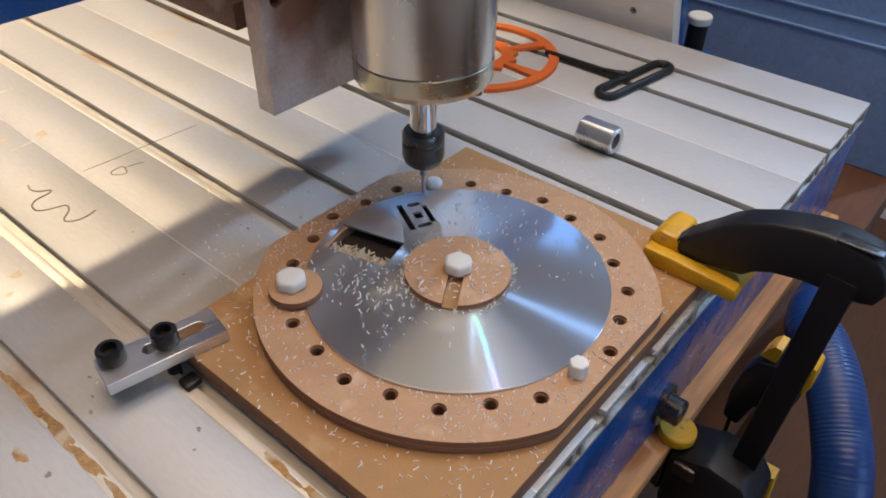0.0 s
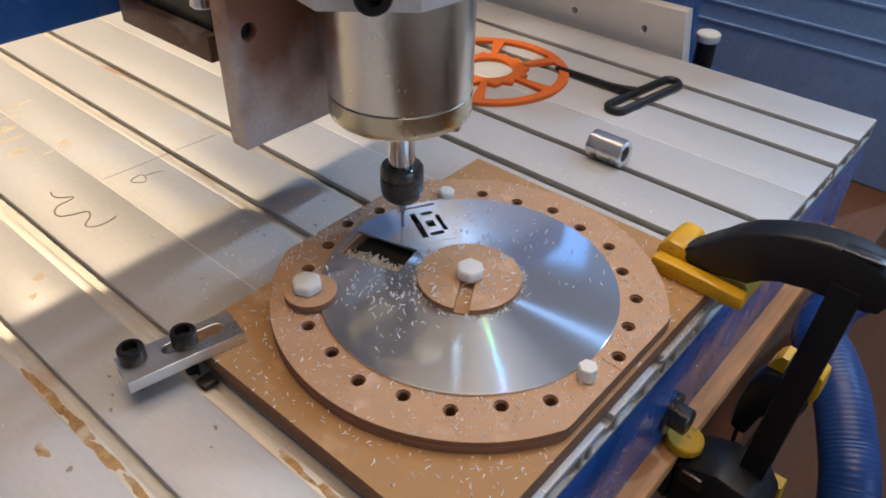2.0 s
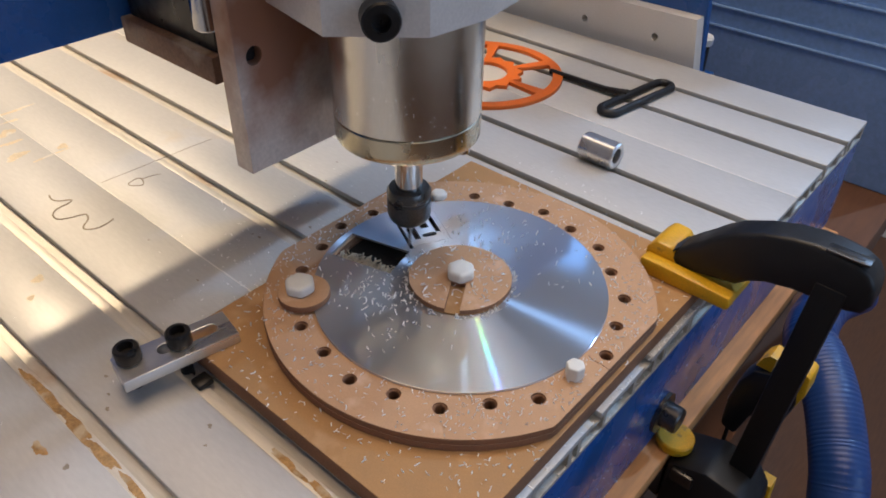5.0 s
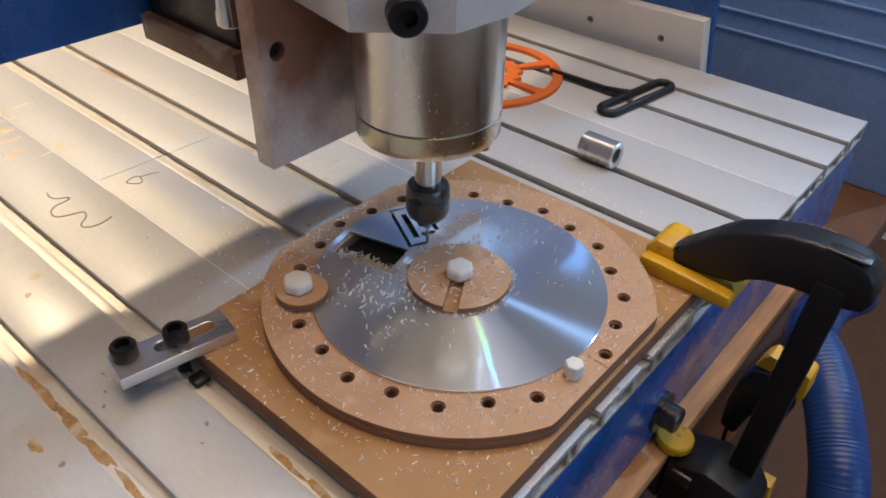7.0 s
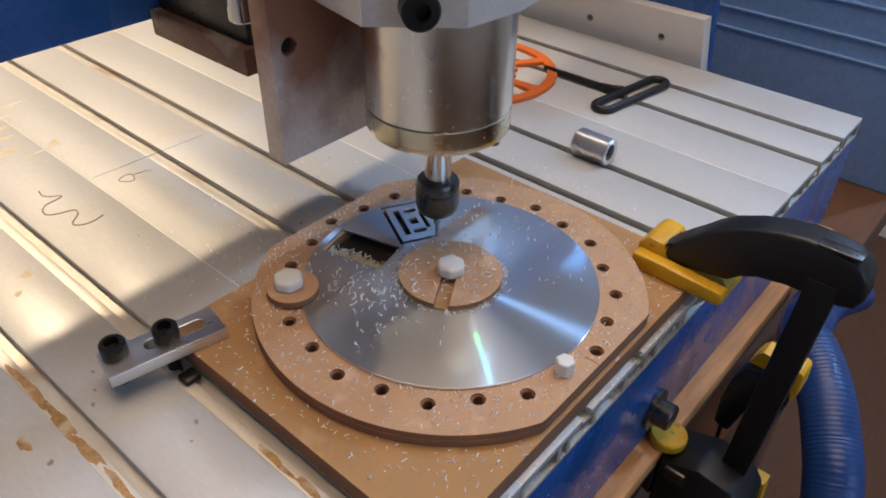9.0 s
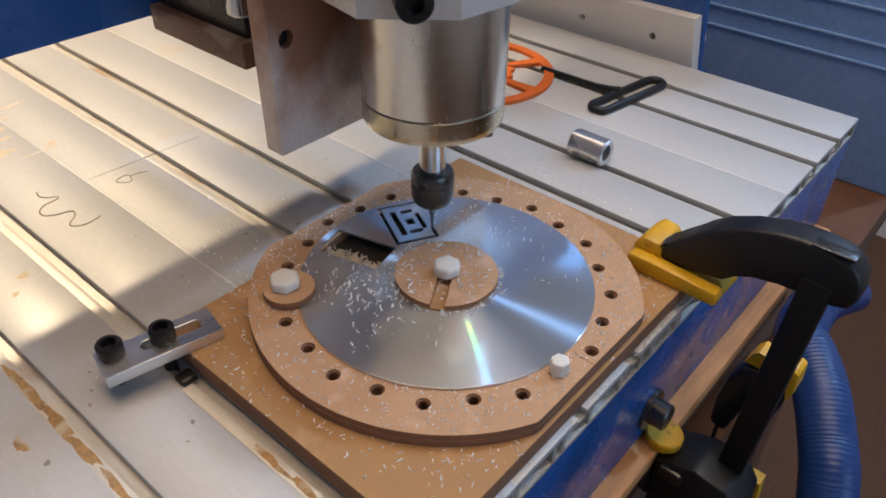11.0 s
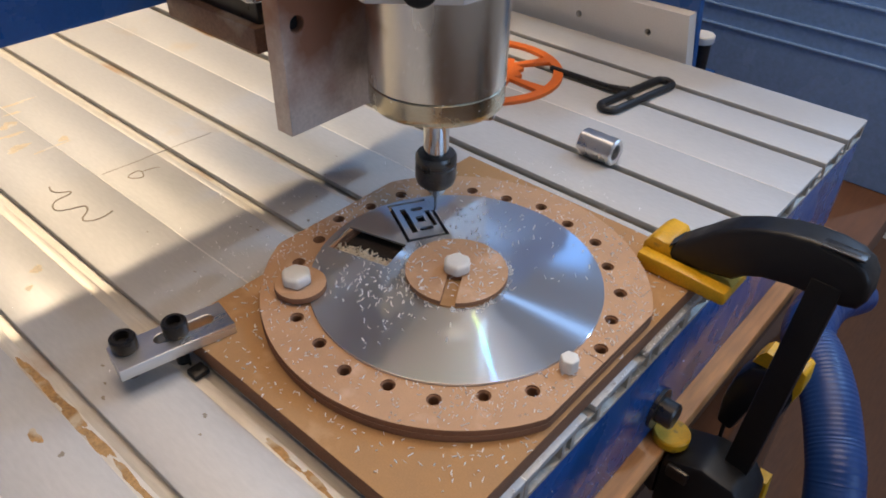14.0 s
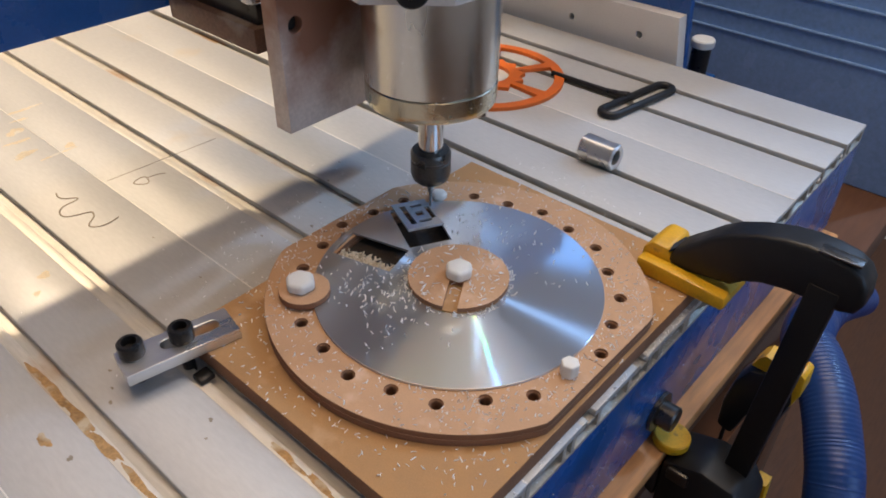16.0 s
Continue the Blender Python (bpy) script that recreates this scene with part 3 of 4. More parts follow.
# ---- gantry ----
gantry = thing("gantry", "blue painted gantry beam with pale aluminium leg plate", "gantry")
bm = bmesh.new()
bm_box(bm, (-186, -430, 73), (-162, 400, 297), 2)
part("cross_beam", bm, BLUE, gantry)
XZ = Matrix.Translation((0, 0.3165, 0)) @ Matrix.Rotation(radians(90), 4, "X")
sheet_part("leg_plate", [[(-290, -60), (-34, -60), (-44.7, 14.6), (-290, 11.5)], circle(2.6, -73.5, -5.0, 20), circle(2.6, -132.5, -6.0, 20)], -5.4, 5.4, ALU_LEG, gantry, "pale aluminium leg plate with bolt holes", 0.3, XZ)
bm = bmesh.new()
bm_prism(bm, [(-290, -60), (-36, -60), (-43.8, 23.4), (-55, 150), (-290, 150)], 322.3, 328, "y")
part("leg", bm, BLUE, gantry)
bm = bmesh.new()
bm_box(bm, (-290, -440, -60), (-34, -428, 150), 0.8)
part("leg", bm, BLUE, gantry)

post = thing("capped_post", "dark threaded post with a bright cap behind the table", "post")
bm = bmesh.new()
bm_lathe(bm, [(0, -36), (7.2, -36), (7.2, -14.5), (0, -14.5)], 28, (-57.5, 347))
part("post_body", bm, BLACK_OX, post)
bm = bmesh.new()
bm_lathe(bm, [(0, -14.4), (8.2, -14.4), (8.7, -13.6), (8.7, -9.4), (7.9, -8.4), (0, -8.4)], 32, (-57.5, 347))
part("cap", bm, NYLON, post, "bright white cap")

# ---- hold-down bar with its bolts ----
bar = thing("clamp_bar", "flat aluminium clamp bar holding down the base board", "clamp")
BARM = pose(-0.0558, -0.0972, 0, 0, 0, -11.5)
sheet_part("bar_body", [[(-8.2, -21.8), (7.0, -21.8), (7.0, 21.8), (-8.2, 21.8)], capsule(-1.2, -4, -1.2, 14.0, 2.6)], -5.9, -0.9, ALU_BAR, bar, "", 0.25).matrix_local = BARM


def socket_bolt(x, y, z, low, label):
    th = thing("socket_bolt", label, "bolt", "black socket bolts of the clamp bar")
    bm = bmesh.new()
    prof = [(0, z - 6.2), (4.5, z - 6.2), (4.7, z - 5.8), (4.7, z - 0.7), (4.1, z), (2.8, z), (2.6, z - 3.2), (0, z - 3.2)]
    bm_lathe(bm, prof, 32, (x, y))
    part("bolt_head", bm, BLACK_OX, th)
    bm = bmesh.new()
    bm_lathe(bm, [(0, low), (2.6, low), (2.4, z - 6.3), (0, z - 6.3)], 16, (x, y))
    part("bolt_shank", bm, BLACK_OX, th)
    return th


socket_bolt(-62.6, -112.3, 5.3, TOP + 0.1, "black steel socket bolt propping up the clamp bar")
socket_bolt(-56.2, -95.2, 5.3, -24, "black steel socket bolt through the clamp bar slot")
nut = thing("slot_nut", "small dark steel T-slot nut in the slot", "nut")
bm = bmesh.new()
bm_box(bm, (-49, -98.6, -15.65), (-43, -92.0, -12.8), 0.8)
part("nut_body", bm, BLACK_OX, nut)

# ---- loose things on the table ----
sleeve = thing("coupling_sleeve", "short bright steel hexagonal coupling sleeve lying on the table", "coupling")
turned = Matrix.Translation((-0.0325, 0.1462, (TOP + 7.05) * M)) @ Matrix.Rotation(radians(90), 4, "Y")


def hex_ring(bm, size, z, hexagonal, n=36):
    """One ring of a six-sided sleeve or of its round bore."""
    out = []
    for i in range(n):
        a = 2 * math.pi * i / n
        fold = (a + math.pi / 6) % (math.pi / 3) - math.pi / 6
        r = min(size / math.cos(fold), size * 1.09) if hexagonal else size
        out.append(bm.verts.new(turned @ Vector((r * math.cos(a) * M, r * math.sin(a) * M, z * M))))
    return out


bm = bmesh.new()
rows = [hex_ring(bm, q, z, h) for q, z, h in ((4.4, 0.5, False), (6.4, 0, True), (7.0, 0.8, True), (7.0, 20.6, True), (6.4, 21.4, True), (4.4, 20.9, False))]
for ra, rb in zip(rows, rows[1:] + rows[:1]):
    for i in range(36):
        j = (i + 1) % 36
        bm.faces.new((ra[i], ra[j], rb[j], rb[i]))
bmesh.ops.recalc_face_normals(bm, faces=bm.faces[:])
part("sleeve_body", bm, ALU_BAR, sleeve)
key = thing("handle_key", "black steel T-handle key lying across the slots", "tool")
loop = [(x, y, TOP + 2.2) for x, y in capsule(-48.5, 202, -40.5, 255, 5.6, 10)]
bm = bmesh.new()
bm_tube(bm, loop, 2.5, 12, True)
part("handle_loop", bm, BLACK_PL, key)
bm = bmesh.new()
bm_tube(bm, [(-50, 226, TOP + 3.2), (-56, 225, TOP + 3.0), (-66, 224.5, TOP + 2.4), (-108, 224.5, TOP + 2.2)], [3.4, 2.8, 2.3, 2.0], 10)
part("key_shaft", bm, BLACK_OX, key)
wheel = thing("spoked_disc", "orange milled plastic disc with cut-out spokes", "plastic disc")
WX, WY = -141.0, 193.0
holes = []
for i in range(6):
    a0, a1 = radians(60 * i + 5), radians(60 * i + 55)
    arc = [(WX + 46.5 * math.cos(a0 + (a1 - a0) * k / 8), WY + 46.5 * math.sin(a0 + (a1 - a0) * k / 8)) for k in range(9)]
    arc += [(WX + (23 + 4 * (k % 2)) * math.cos(a1 - (a1 - a0) * k / 4), WY + (23 + 4 * (k % 2)) * math.sin(a1 - (a1 - a0) * k / 4)) for k in range(5)]
    holes.append(arc)
sheet_part("disc_plate", [circle(53, WX, WY, 80), circle(16, WX, WY, 40)] + holes, TOP + 0.05, TOP + 2.6, ORANGE, wheel, "", 0.15)

def blotch(bm, x, y, rx, ry, z, seed):
    r2 = random.Random(seed)
    n = 26
    ph = [r2.uniform(0, 6.28) for _ in range(4)]
    vs = []
    for i in range(n):
        a = 2 * math.pi * i / n
        k = 1 + 0.22 * math.sin(2 * a + ph[0]) + 0.16 * math.sin(3 * a + ph[1]) + 0.10 * math.sin(5 * a + ph[2]) + 0.08 * math.sin(9 * a + ph[3])
        vs.append(bm.verts.new(((x + rx * k * math.cos(a)) * M, (y + ry * k * math.sin(a)) * M, z * M)))
    bm.faces.new(vs)


# ---- marks on the table ----
marks = thing("pen_marks", "faint brown hand-drawn squiggle and ring on the table", "marks")
zig = [(-210.9, -72.9), (-206.5, -73.8), (-202.6, -72.3), (-199.0, -67.7), (-197.1, -70.1), (-196.4, -76.3), (-193.0, -79.9), (-187.7, -80.3), (-184.6, -76.2), (-182.9, -71.3), (-181.0, -68.9), (-176.9, -70.4), (-173.1, -74.7), (-169.9, -75.6), (-167.0, -72.3), (-166.5, -67.4), (-167.9, -62.2)]


def smooth_line(pts, k=5):
    out = []
    for i in range(len(pts) - 1):
        p0, p1, p2, p3 = pts[max(i - 1, 0)], pts[i], pts[i + 1], pts[min(i + 2, len(pts) - 1)]
        for j in range(k):
            t = j / k
            out.append(tuple(0.5 * (2 * b + (c - a) * t + (2 * a - 5 * b + 4 * c - d) * t * t + (3 * b - a - 3 * c + d) * t ** 3) for a, b, c, d in zip(p0, p1, p2, p3)))
    return out + [pts[-1]]


bm = bmesh.new()
bm_tube(bm, [(x, y, TOP - 0.12) for x, y in smooth_line(zig)], 0.5, 6)
part("squiggle", bm, MARKER, marks)
bm = bmesh.new()
bm_tube(bm, [(x, y, TOP - 0.1) for x, y in [(-189.5 + r * math.cos(a), -36.6 + r * math.sin(a)) for r, a in [(3.7 + 0.5 * math.sin(3 * k * 0.26 + 1), k * 0.2618) for k in range(24)]]], 0.4, 6, True)
part("ring_mark", bm, MARKER, marks)
bm = bmesh.new()
bm_tube(bm, [(-203, -49, TOP - 0.05), (-202, -30, TOP - 0.02), (-202, -19, TOP - 0.02), (-201.5, -9, TOP - 0.02), (-200.4, 17, TOP - 0.02)], 0.22, 6)
part("scribed_line", bm, MARKER, marks)
bm = bmesh.new()
bm_tube(bm, [(-190.5, -32.5, TOP - 0.1), (-189.8, -28.5, TOP - 0.08), (-188.8, -25.2, TOP - 0.1), (-187.5, -23.8, TOP - 0.12)], 0.35, 6)
part("ring_tail", bm, MARKER, marks)
for i, (x, y, r) in enumerate([(-103.5, -24, 1.1), (-92, -2.5, 1.3), (-108, -24.5, 0.8), (-60, -126, 1.2), (-26, -106, 1.3), (-118, 31, 0.9), (-98, -62, 0.8), (-75, -118, 1.0), (-140, -60, 0.7), (-47, -148, 1.6), (-20, -112, 0.8), (-128, 48, 0.8), (-105, 14, 0.7), (-66, -122, 0.9)]):
    bm = bmesh.new()
    blotch(bm, x, y, r * 0.8, r * 0.6, TOP + 0.03 + i * 0.002, i + 60)
    part("pit", bm, MARKER, marks)

stains = thing("rust_stains", "orange-brown rust stains in the table slots", "stains")
for i, (x, y, rx, ry) in enumerate([(-88, -137.1, 13, 1.9), (-76, -137.0, 12, 2.0), (-62, -137.1, 12, 1.9), (-44, -137.2, 11, 1.6), (-20, -137.2, 12, 1.5), (-61, -150.5, 3.4, 2.0), (6, -97.5, 9, 1.4), (24, -97.3, 8, 1.3)]):
    bm = bmesh.new()
    blotch(bm, x, y, rx, ry, (TOP if y < -145 else TOP - LEDGE) + 0.02 + 0.003 * i, i + 3)
    part("rust_stain", bm, RUST_STAIN, stains)
for i, (x, y, rx, ry) in enumerate([(-317, -42, 1.6, 10), (-305, -50, 1.4, 5), (-279, -62, 1.5, 8), (-249.5, -53, 1.1, 9.5), (-262, -66, 3.5, 6), (-292, -58, 4, 5), (-254, -44, 2.5, 3.5), (-150, -108, 3.0, 2.2), (-140, -116, 2.0, 1.4)]):
    bm = bmesh.new()
    blotch(bm, x, y, rx, ry, TOP + 0.02 + 0.003 * i, i + 30)
    part("pale_stain", bm, PALE_STAIN, stains, "faint yellowish glue stain")

# ---- bar clamp at the table end ----
clamp = thing("bar_clamp", "black quick-grip bar clamp with yellow jaw pads", "clamp")
top_line = [(57, 2.5), (59.5, 8.2), (64.0, 12.5), (68, 16), (73, 21), (79, 25.4), (89, 30), (99.6, 33.1), (108, 34.4), (116, 34.4), (124, 33.2), (129, 30.5), (132, 26)]
low_line = [(133, 18.5), (131, 13.8), (126, 12.2), (118.8, 11.9), (106, 11.6), (96, 9.6), (90, 6.8), (85.4, 2.6), (76, 1.0), (68, -0.5), (60.4, -1.5)]
bm = bmesh.new()
bm_prism(bm, top_line + low_line, 71.3, 86.0, "y")
bmesh.ops.bevel(bm, geom=[e for e in bm.edges if abs(e.verts[0].co.y - e.verts[1].co.y) < 1e-6], offset=2.2 * M, segments=3, affect="EDGES", profile=0.5)
arm = part("upper_arm", bm, BLACK_PL, clamp)
bm = bmesh.new()
bm_box(bm, (112, 71.5, 33.6), (127.5, 77.5, 34.9), 0.5)
part("end_plate", bm, DARK_STEEL, arm, "grey steel insert in the arm")
bm = bmesh.new()
bm_box(bm, (113, 73.2, 34.4), (125.2, 75.8, 35.1), 0.3)
part("insert_slot", bm, BLACK_PL, arm, "black slot in the arm end")
bm = bmesh.new()
bm_prism(bm, [(46.5, -5.95), (87.0, -5.95), (88, -3.5), (87, 0.4), (60, 1.6), (47, 1.8)], 64.5, 71, "y")
bmesh.ops.bevel(bm, geom=list(bm.edges), offset=1.0 * M, segments=2, affect="EDGES", profile=0.5)
pad = part("upper_pad", bm, YELLOW, clamp, "chipped yellow plastic jaw pad")
bm = bmesh.new()
bm_prism(bm, [(45.6, -5.95), (60, -5.95), (59, 3), (57, 7.0), (49.5, 7.6), (45.6, 3)], 71.2, 91, "y")
bmesh.ops.bevel(bm, geom=list(bm.edges), offset=1.4 * M, segments=2, affect="EDGES", profile=0.5)
part("pad_cap", bm, YELLOW, pad)
bm = bmesh.new()
bm_prism(bm, [(60.2, -5.95), (87, -5.95), (86.5, -3), (60.2, -3)], 71.2, 89, "y")
part("pad_sole", bm, YELLOW, pad)
bm = bmesh.new()
bm_prism(bm, [(58.0, 70.0), (59.4, 74.5), (61.0, 83.5), (58.6, 84.0), (57.2, 75.5)], 6.6, 7.75)
part("pad_notch", bm, BLACK_PL, pad, "dark torn notch in the pad")
lean = Matrix.Translation((0.1185, 0.075, 0.014)) @ Matrix.Rotation(radians(2.6), 4, "Y")
bm = bmesh.new()
bm_box(bm, (-5.8, -4.2, -190), (5.8, 4.2, 6), 0.9, lean)
part("bar", bm, BLACK_BAR, clamp, "long flat black steel bar")
bm = bmesh.new()
bm_prism(bm, [(84.4, -99), (92, -96.2), (103, -92), (119, -94), (126, -104), (127, -125), (124, -165), (104, -166), (94, -150), (84.4, -132)], 57, 84, "y")
bmesh.ops.bevel(bm, geom=list(bm.edges), offset=2.5 * M, segments=2, affect="EDGES", profile=0.5)
jaw = part("lower_jaw", bm, BLACK_PL, clamp)
bm = bmesh.new()
bm_prism(bm, [(70.5, -107), (84.2, -107), (84.2, -128), (76, -124), (70.5, -116)], 57.5, 83.5, "y")
bmesh.ops.bevel(bm, geom=list(bm.edges), offset=1.5 * M, segments=2, affect="EDGES", profile=0.5)
part("jaw_tip", bm, BLACK_PL, jaw)
bm = bmesh.new()
bm_lathe(bm, [(0, -95.7), (8.2, -95.7), (8.9, -94.6), (8.9, -90.8), (8.3, -90), (0, -90)], 36, (82.6, 67.2))
part("lower_pad", bm, YELLOW, jaw, "round yellow jaw pad")
# grey block added where the black jaw catches light
bm = bmesh.new()
bm_box(bm, (88, 54.5, -106), (99, 57.5, -98), 1.2)
part("jaw_highlight", bm, DARK_STEEL, jaw, "added grey block standing for the highlight on the jaw")
bm = bmesh.new()
bm_prism(bm, [(94, -95), (93.2, -78), (95.5, -63), (100, -53), (106, -51), (119, -47), (122, -60), (119, -76), (106, -80), (102, -97)], 92, 106, "y")
bmesh.ops.bevel(bm, geom=list(bm.edges), offset=2.2 * M, segments=2, affect="EDGES", profile=0.5)
housing = part("trigger_housing", bm, BLACK_PL, clamp)
bm = bmesh.new()
bm_prism(bm, [(100, -50.6), (102, -45), (104.5, -42), (107.5, -42.4), (107, -50.6)], 94, 104, "y")
part("trigger", bm, YELLOW, housing)
bm = bmesh.new()
bm_prism(bm, [(117.5, -62), (117.5, -46.5), (120.2, -42), (123, -43.5), (123.6, -54), (121, -64)], 93, 105, "y")
bmesh.ops.bevel(bm, geom=list(bm.edges), offset=0.8 * M, segments=2, affect="EDGES", profile=0.5)
part("trigger_end", bm, YELLOW, housing)
bm = bmesh.new()
bm_tube(bm, [(97, 99, -94), (97.5, 99, -125), (99, 99, -160)], 1.1, 8)
part("trigger_rod", bm, BLACK_OX, housing)
bm = bmesh.new()
bm_prism(bm, [(121, -108), (127, -108), (129, -140), (122, -142)], 84.3, 92, "y")
part("release_lever", bm, YELLOW, clamp)
bm = bmesh.new()
bm_lathe(bm, [(0, 0), (10.5, 0), (10.5, 1.8), (6.6, 1.9), (6.6, 9), (5.8, 9.8), (0, 9.8)], 28, (0, 0), Matrix.Translation((0.0737, 0.063, -0.076)) @ Matrix.Rotation(radians(90), 4, "Y"))
fb = thing("frame_bolt", "grimy steel bolt with washer on the blue beam", "bolt")
part("bolt_body", bm, DARK_STEEL, fb)

# ---- corrugated hose ----
hose = thing("suction_hose", "blue corrugated suction hose beside the bench", "hose")
line = smooth_line([(104, 380, -190), (102.5, 250, -112), (102.5, 205, -95), (106.5, 180, -91.9), (114.2, 171.1, -92.8), (123.3, 159.6, -94.9), (132.5, 146.3, -98.7), (142.7, 130.6, -107.2), (151.1, 115.8, -116.4), (160, 98, -140), (168, 80, -200), (172, 70, -400), (174, 66, -884)], 26)
pts, rad = [], []
acc = 0.0
fine = []
for p0, p1 in zip(line, line[1:]):
    d = (Vector(p1) - Vector(p0)).length
    k = max(int(d / 0.6), 1)
    fine += [tuple(Vector(p0).lerp(Vector(p1), i / k)) for i in range(k)]
for i, q in enumerate(fine):
    acc += (Vector(q) - Vector(fine[max(i - 1, 0)])).length
    pts.append(q)
    rad.append(13.9 + 0.17 * math.sin(acc * 2 * math.pi / 2.4))
bm = bmesh.new()
bm_tube(bm, pts, rad, 28)
part("hose_body", bm, HOSE, hose)

# ---- the piece being milled out, and the strips that the cutter frees ----
PIECE = Matrix.Rotation(PART_A, 4, "Z")
g = GROOVE / 2
piece = sheet_part("milled_piece", [
    [(u0 + g, v0 + g), (u1 - g, v0 + g), (u1 - g, v1 - g), (u0 + g, v1 - g)],
    [(-52.6, -7.6), (-33.6, -7.6), (-33.6, -5.0), (-52.6, -5.0)],
    capsule(-51.0, -1.6, -51.0, 1.6, 1.3), [(-45.2, -2.6), (-40.6, -2.6), (-40.6, 1.0), (-45.2, 1.0)],
    capsule(-35.2, -2.4, -35.2, 1.4, 1.3), [(-48.6, 3.0), (-36.2, 3.0), (-36.2, 5.0), (-48.6, 5.0)],
], 0.02, 1.2, DISC, disc, "small rectangular piece cut out of the disc, with slots", 0.08)
strips = []


def strip(ua, ub, va, vb, t):
    bm = bmesh.new()
    bm_box(bm, (ua, va, 0.1), (ub, vb, 1.15))
    strips.append((part("cut_strip", bm, DISC, disc), t))


def along(n, a, b, ta, tb, make):
    for i in range(n):
        make(a + (b - a) * i / n, a + (b - a) * (i + 1) / n, ta + (tb - ta) * (i + 0.6) / n)


along(5, v1 - g, v0 + g, 0.0, 1.5, lambda p, q, t: strip(u0 - g + 0.02, u0 + g - 0.02, min(p, q), max(p, q), t))
along(8, u0 - g, u1 + g, 1.5, 5.2, lambda p, q, t: strip(p, q, v0 - g + 0.02, v0 + g - 0.02, t))
along(5, v0 + g, v1 - g, 5.2, 9.4, lambda p, q, t: strip(u1 - g + 0.02, u1 + g - 0.02, p, q, t))
along(9, u1 + g, u0 - g, 9.4, 16.0, lambda p, q, t: strip(min(p, q), max(p, q), v1 - g + 0.02, v1 + g - 0.02, t))


# ---- shavings ----
def shavings(name, spots, label, category="shavings", size=(1.2, 3.2), thick=(0.09, 0.22), stand=0.8, material=None):
    bm = bmesh.new()
    rnd = random.Random(len(spots) + 7)
    for x, y, z in spots:
        a, n = rnd.uniform(0, 6.28), 3
        ln, bend, w = rnd.uniform(*size), rnd.uniform(-1.6, 1.6), rnd.uniform(*thick)
        lift = rnd.uniform(0, stand)
        prev = None
        px, py = x, y
        for k in range(n + 1):
            d = Vector((math.cos(a), math.sin(a)))
            zz = z + 0.12 + lift * k / n
            s = Vector((-d.y, d.x)) * w
            ring3 = [bm.verts.new((q[0] * M, q[1] * M, q[2] * M)) for q in ((px + s.x, py + s.y, zz), (px - s.x, py - s.y, zz), (px, py, zz + w * 1.2))]
            if prev:
                for i in range(3):
                    j = (i + 1) % 3
                    bm.faces.new((prev[i], prev[j], ring3[j], ring3[i]))
            prev = ring3
            px, py = px + d.x * ln / n, py + d.y * ln / n
            a += bend / n
    return tagged(part(name, bm, material or CLEAR_BITS, None, "", False), label, category, kind="stuff")


rnd = random.Random(4)


def in_cut(x, y):
    for ang, (a, b, c, d) in ((PART_A, (u0 - 1, u1 + 1, v0 - 1, v1 + 1)), (CA, (-57.5, -27.7, -9.2, 8.8))):
        u, v = x * math.cos(ang) + y * math.sin(ang), -x * math.sin(ang) + y * math.cos(ang)
        if a < u < b and c < v < d:
            return True
    return False


spots = []
while len(spots) < 400:
    if rnd.random() < 0.42:
        x, y = rnd.gauss(-18, 14), rnd.gauss(-26, 13)
    elif rnd.random() < 0.68:
        a, r = rnd.uniform(0, 6.28), abs(rnd.gauss(21.8, 0.8))
        x, y = r * math.cos(a), r * math.sin(a)
    else:
        x, y = rnd.gauss(-8, 20), rnd.gauss(38, 12)
    r = math.hypot(x, y)
    if 21.2 < r < 59 and not in_cut(x, y) and math.hypot(x + 40.3, y + 48.3) > 10.5:
        spots.append((x, y, 1.2))
shavings("disc_shavings", spots, "curled white plastic shavings scattered on the disc", size=(0.5, 1.6), thick=(0.16, 0.34), stand=2.2)
spots = []
while len(spots) < 950:
    a, r = rnd.uniform(0, 6.283), rnd.uniform(60.8, 78.5)
    x, y = r * math.cos(a), r * math.sin(a)
    dense = 0.35 + 0.65 * max(0, math.cos(a - radians(10))) + 0.5 * (abs(r - 61.5) < 1.2) + 0.5 * max(0, math.cos(a - radians(200)))
    if abs(x) < 70 and rnd.random() < dense and all(math.hypot(x - hole_at(k)[0], y - hole_at(k)[1]) > 3.0 for k in range(24)):
        spots.append((x, y, 0.0))
shavings("ring_shavings", spots, "fine white plastic shavings dusted over the ring", size=(0.4, 1.7), thick=(0.09, 0.23))
spots = []
while len(spots) < 110:
    a, r = rnd.uniform(0, 6.283), 20.5 * math.sqrt(rnd.random())
    if 7 < r:
        spots.append((r * math.cos(a), r * math.sin(a), 4.2))
shavings("hub_shavings", spots, "white plastic shavings lying on the hub cap", size=(0.8, 2.8), thick=(0.12, 0.28), stand=1.2)
spots = []
while len(spots) < 260:
    x, y = rnd.uniform(-65, 72), rnd.uniform(-90, 87)
    if math.hypot(x, y) > 80 or (x > 71.8):
        if rnd.random() < 0.25 + math.exp(-(math.hypot(x, y) - 80) / 9):
            spots.append((x, y, -6.0))
shavings("board_shavings", spots, "white plastic shavings lying on the base board", size=(0.5, 2.2), thick=(0.10, 0.28))
spots = []
while len(spots) < 240:
    x, y = rnd.gauss(-85, 22), rnd.gauss(-20, 40)
    if rnd.random() < 0.3:
        x, y = rnd.uniform(-60, 70), rnd.uniform(90, 120)
    if (x < -68 or y > 90) and x < 72 and all(abs(y - s) > 5 for s in (-95, -10.5, 24.5, 108.8, -132.5)):
        spots.append((x, y, TOP))
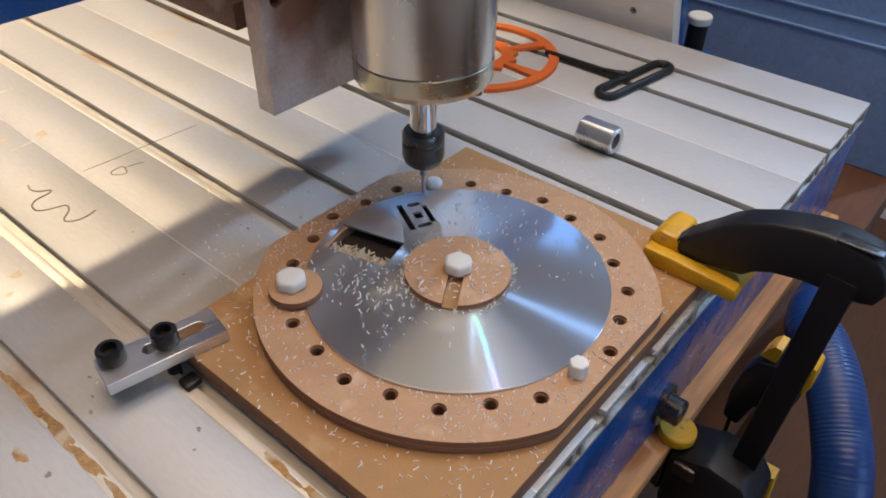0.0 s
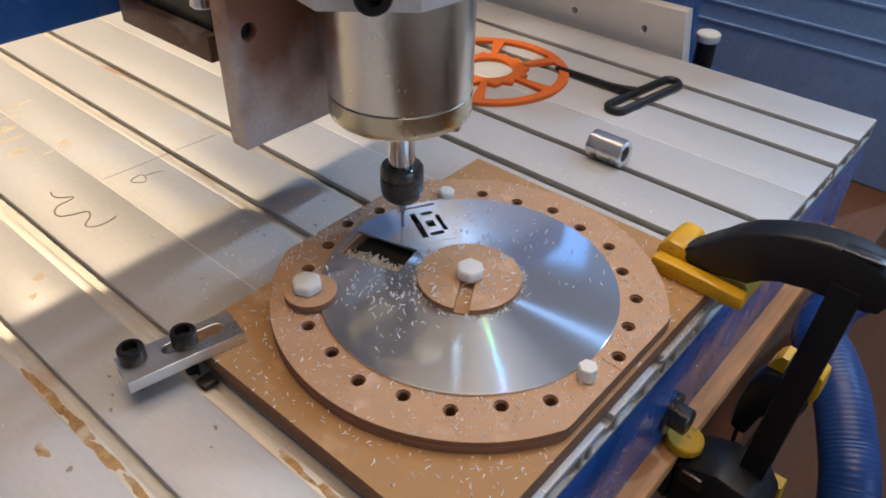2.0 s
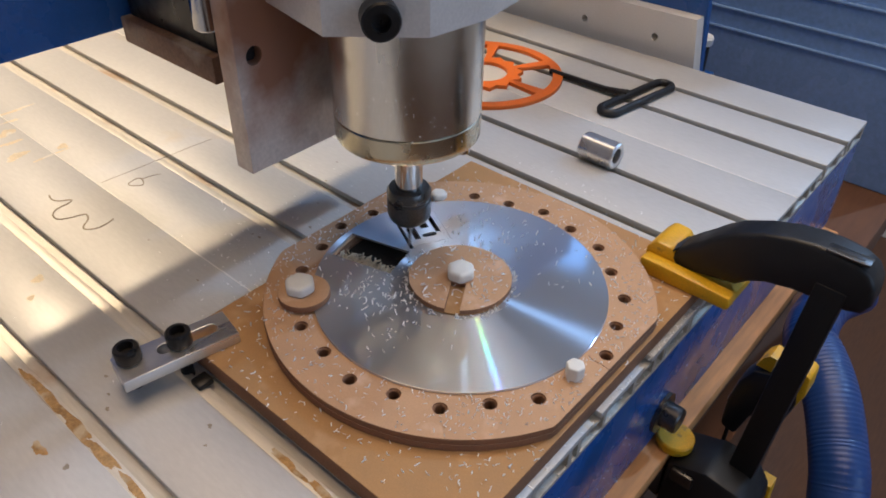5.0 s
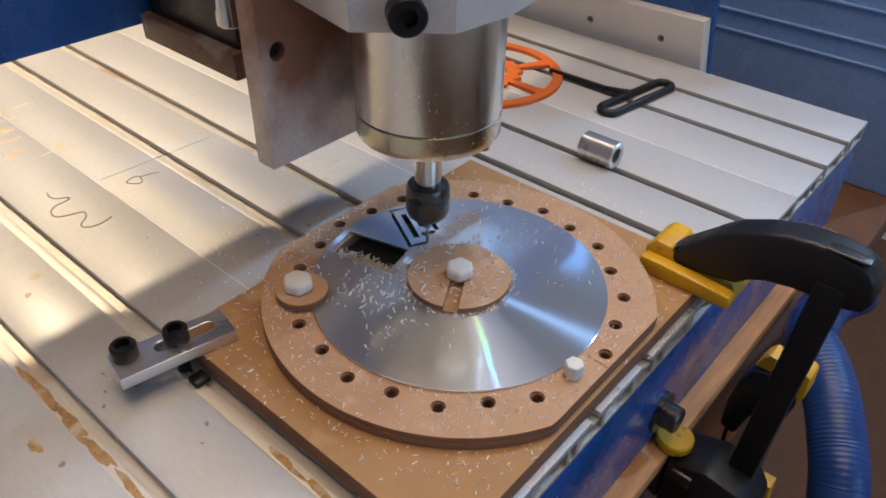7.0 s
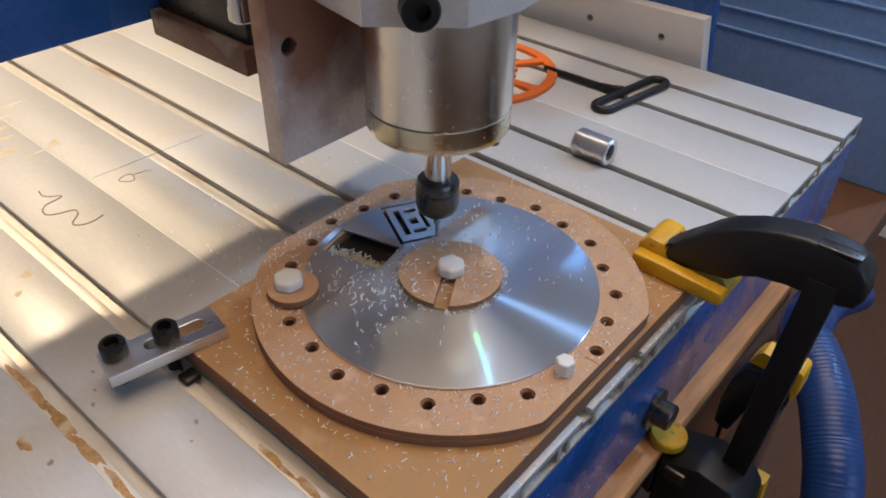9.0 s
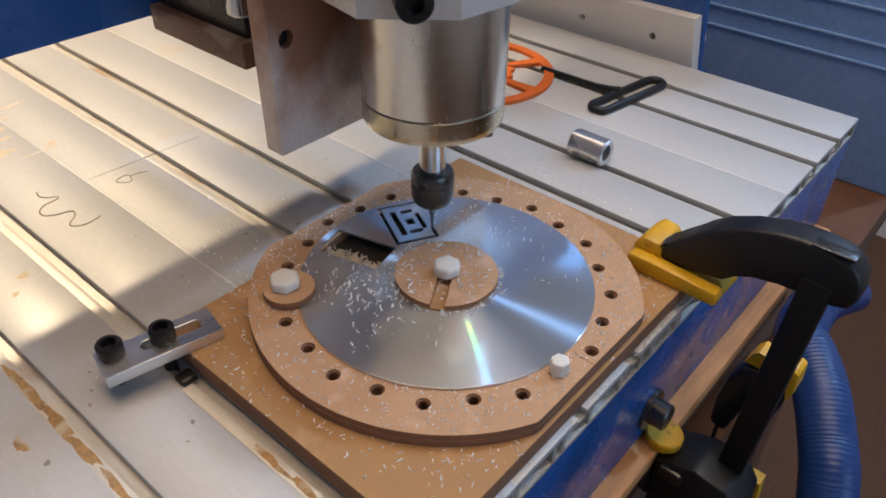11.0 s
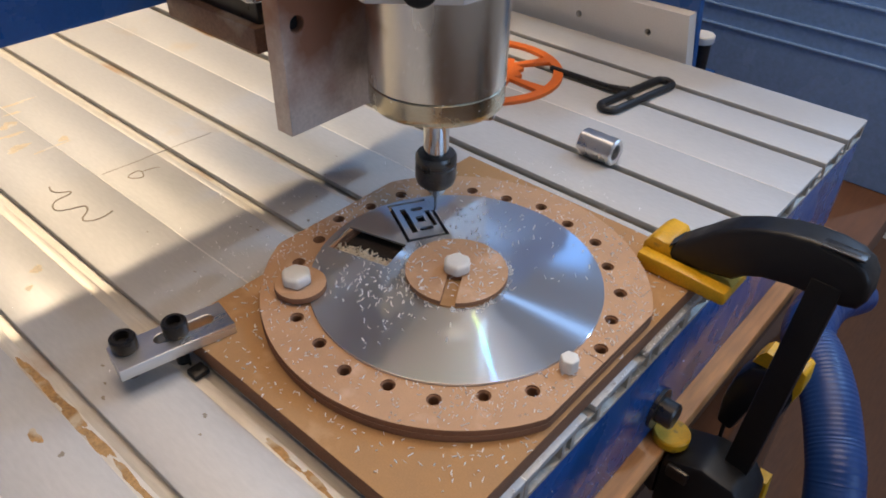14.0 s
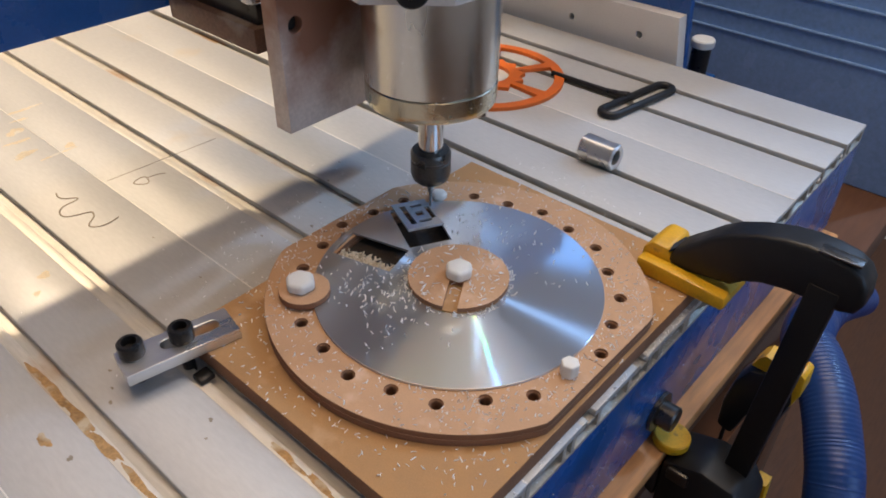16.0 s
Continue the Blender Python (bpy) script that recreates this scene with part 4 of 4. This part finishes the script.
shavings("table_shavings", spots, "sparse white plastic shavings on the aluminium table", size=(0.4, 1.4))
spots = []
while len(spots) < 160:
    y, z = rnd.uniform(-40, 140), rnd.uniform(-100, -30)
    if rnd.random() < 0.35:
        y, z = rnd.gauss(10, 14), rnd.gauss(-82, 12)
    if -122 < z < -29:
        spots.append((73.4, y, z))
edge_spots = [(rnd.uniform(73.4, 74.7), rnd.gauss(40, 45), rnd.choice([TOP, TOP, TOP - 5.5, TOP - 10.8])) for _ in range(170)]
shavings("edge_shavings", edge_spots, "white plastic shavings caught along the table end", size=(0.4, 1.6))
shavings("beam_dust", spots, "white plastic dust clinging to the blue beam", size=(0.2, 0.7))
spots = []
while len(spots) < 210:
    u, v = rnd.uniform(-55, -29), rnd.gauss(-5.6, 2.6)
    if -8.2 < v < 7.8:
        spots.append((u * math.cos(CA) - v * math.sin(CA), u * math.sin(CA) + v * math.cos(CA), -4.1 + max(0, -v) * 0.35))
shavings("pocket_shavings", spots, "pale shavings heaped in the opening under the disc", size=(1.5, 5.0), thick=(0.2, 0.5), stand=1.2, material=STRAW_BITS)


def motions():
    walk(head, [(t, pose(x, y, z)) for t, x, y, z in TRAVEL])
    away = Vector((-math.cos(PART_A), -math.sin(PART_A), 0))
    pivot = Matrix.Rotation(PART_A, 4, "Z")
    hinge = Vector((u0 * M, 0, 0.0006))
    rows = [(0, pivot), (15.75, pivot)]
    for t, shift, lift, tilt in ((15.85, 0.3, 0.1, 0.5), (15.93, 1.6, 0.5, 3.0), (16.0, 4.2, 1.5, 8.0)):
        rows.append((t, pivot @ Matrix.Translation((-shift * M, 0, lift * M)) @ Matrix.Translation(hinge) @ Matrix.Rotation(radians(-tilt), 4, "Y") @ Matrix.Translation(-hinge)))
    walk(piece, rows)
    for ob, t in strips:
        down = Matrix.Translation((0, 0, -5.6 * M)) @ pivot
        first = [(0, pivot), (t - 0.1, pivot)] if t > 0.15 else [(0, pivot)]
        last = [(t + 0.12, down), (16.0, down)] if t < 15.8 else [(16.0, down)]
        walk(ob, first + last)
    walk(gantry, [(t, pose(x, 0, 0)) for t, x, y, z in TRAVEL])


motions()
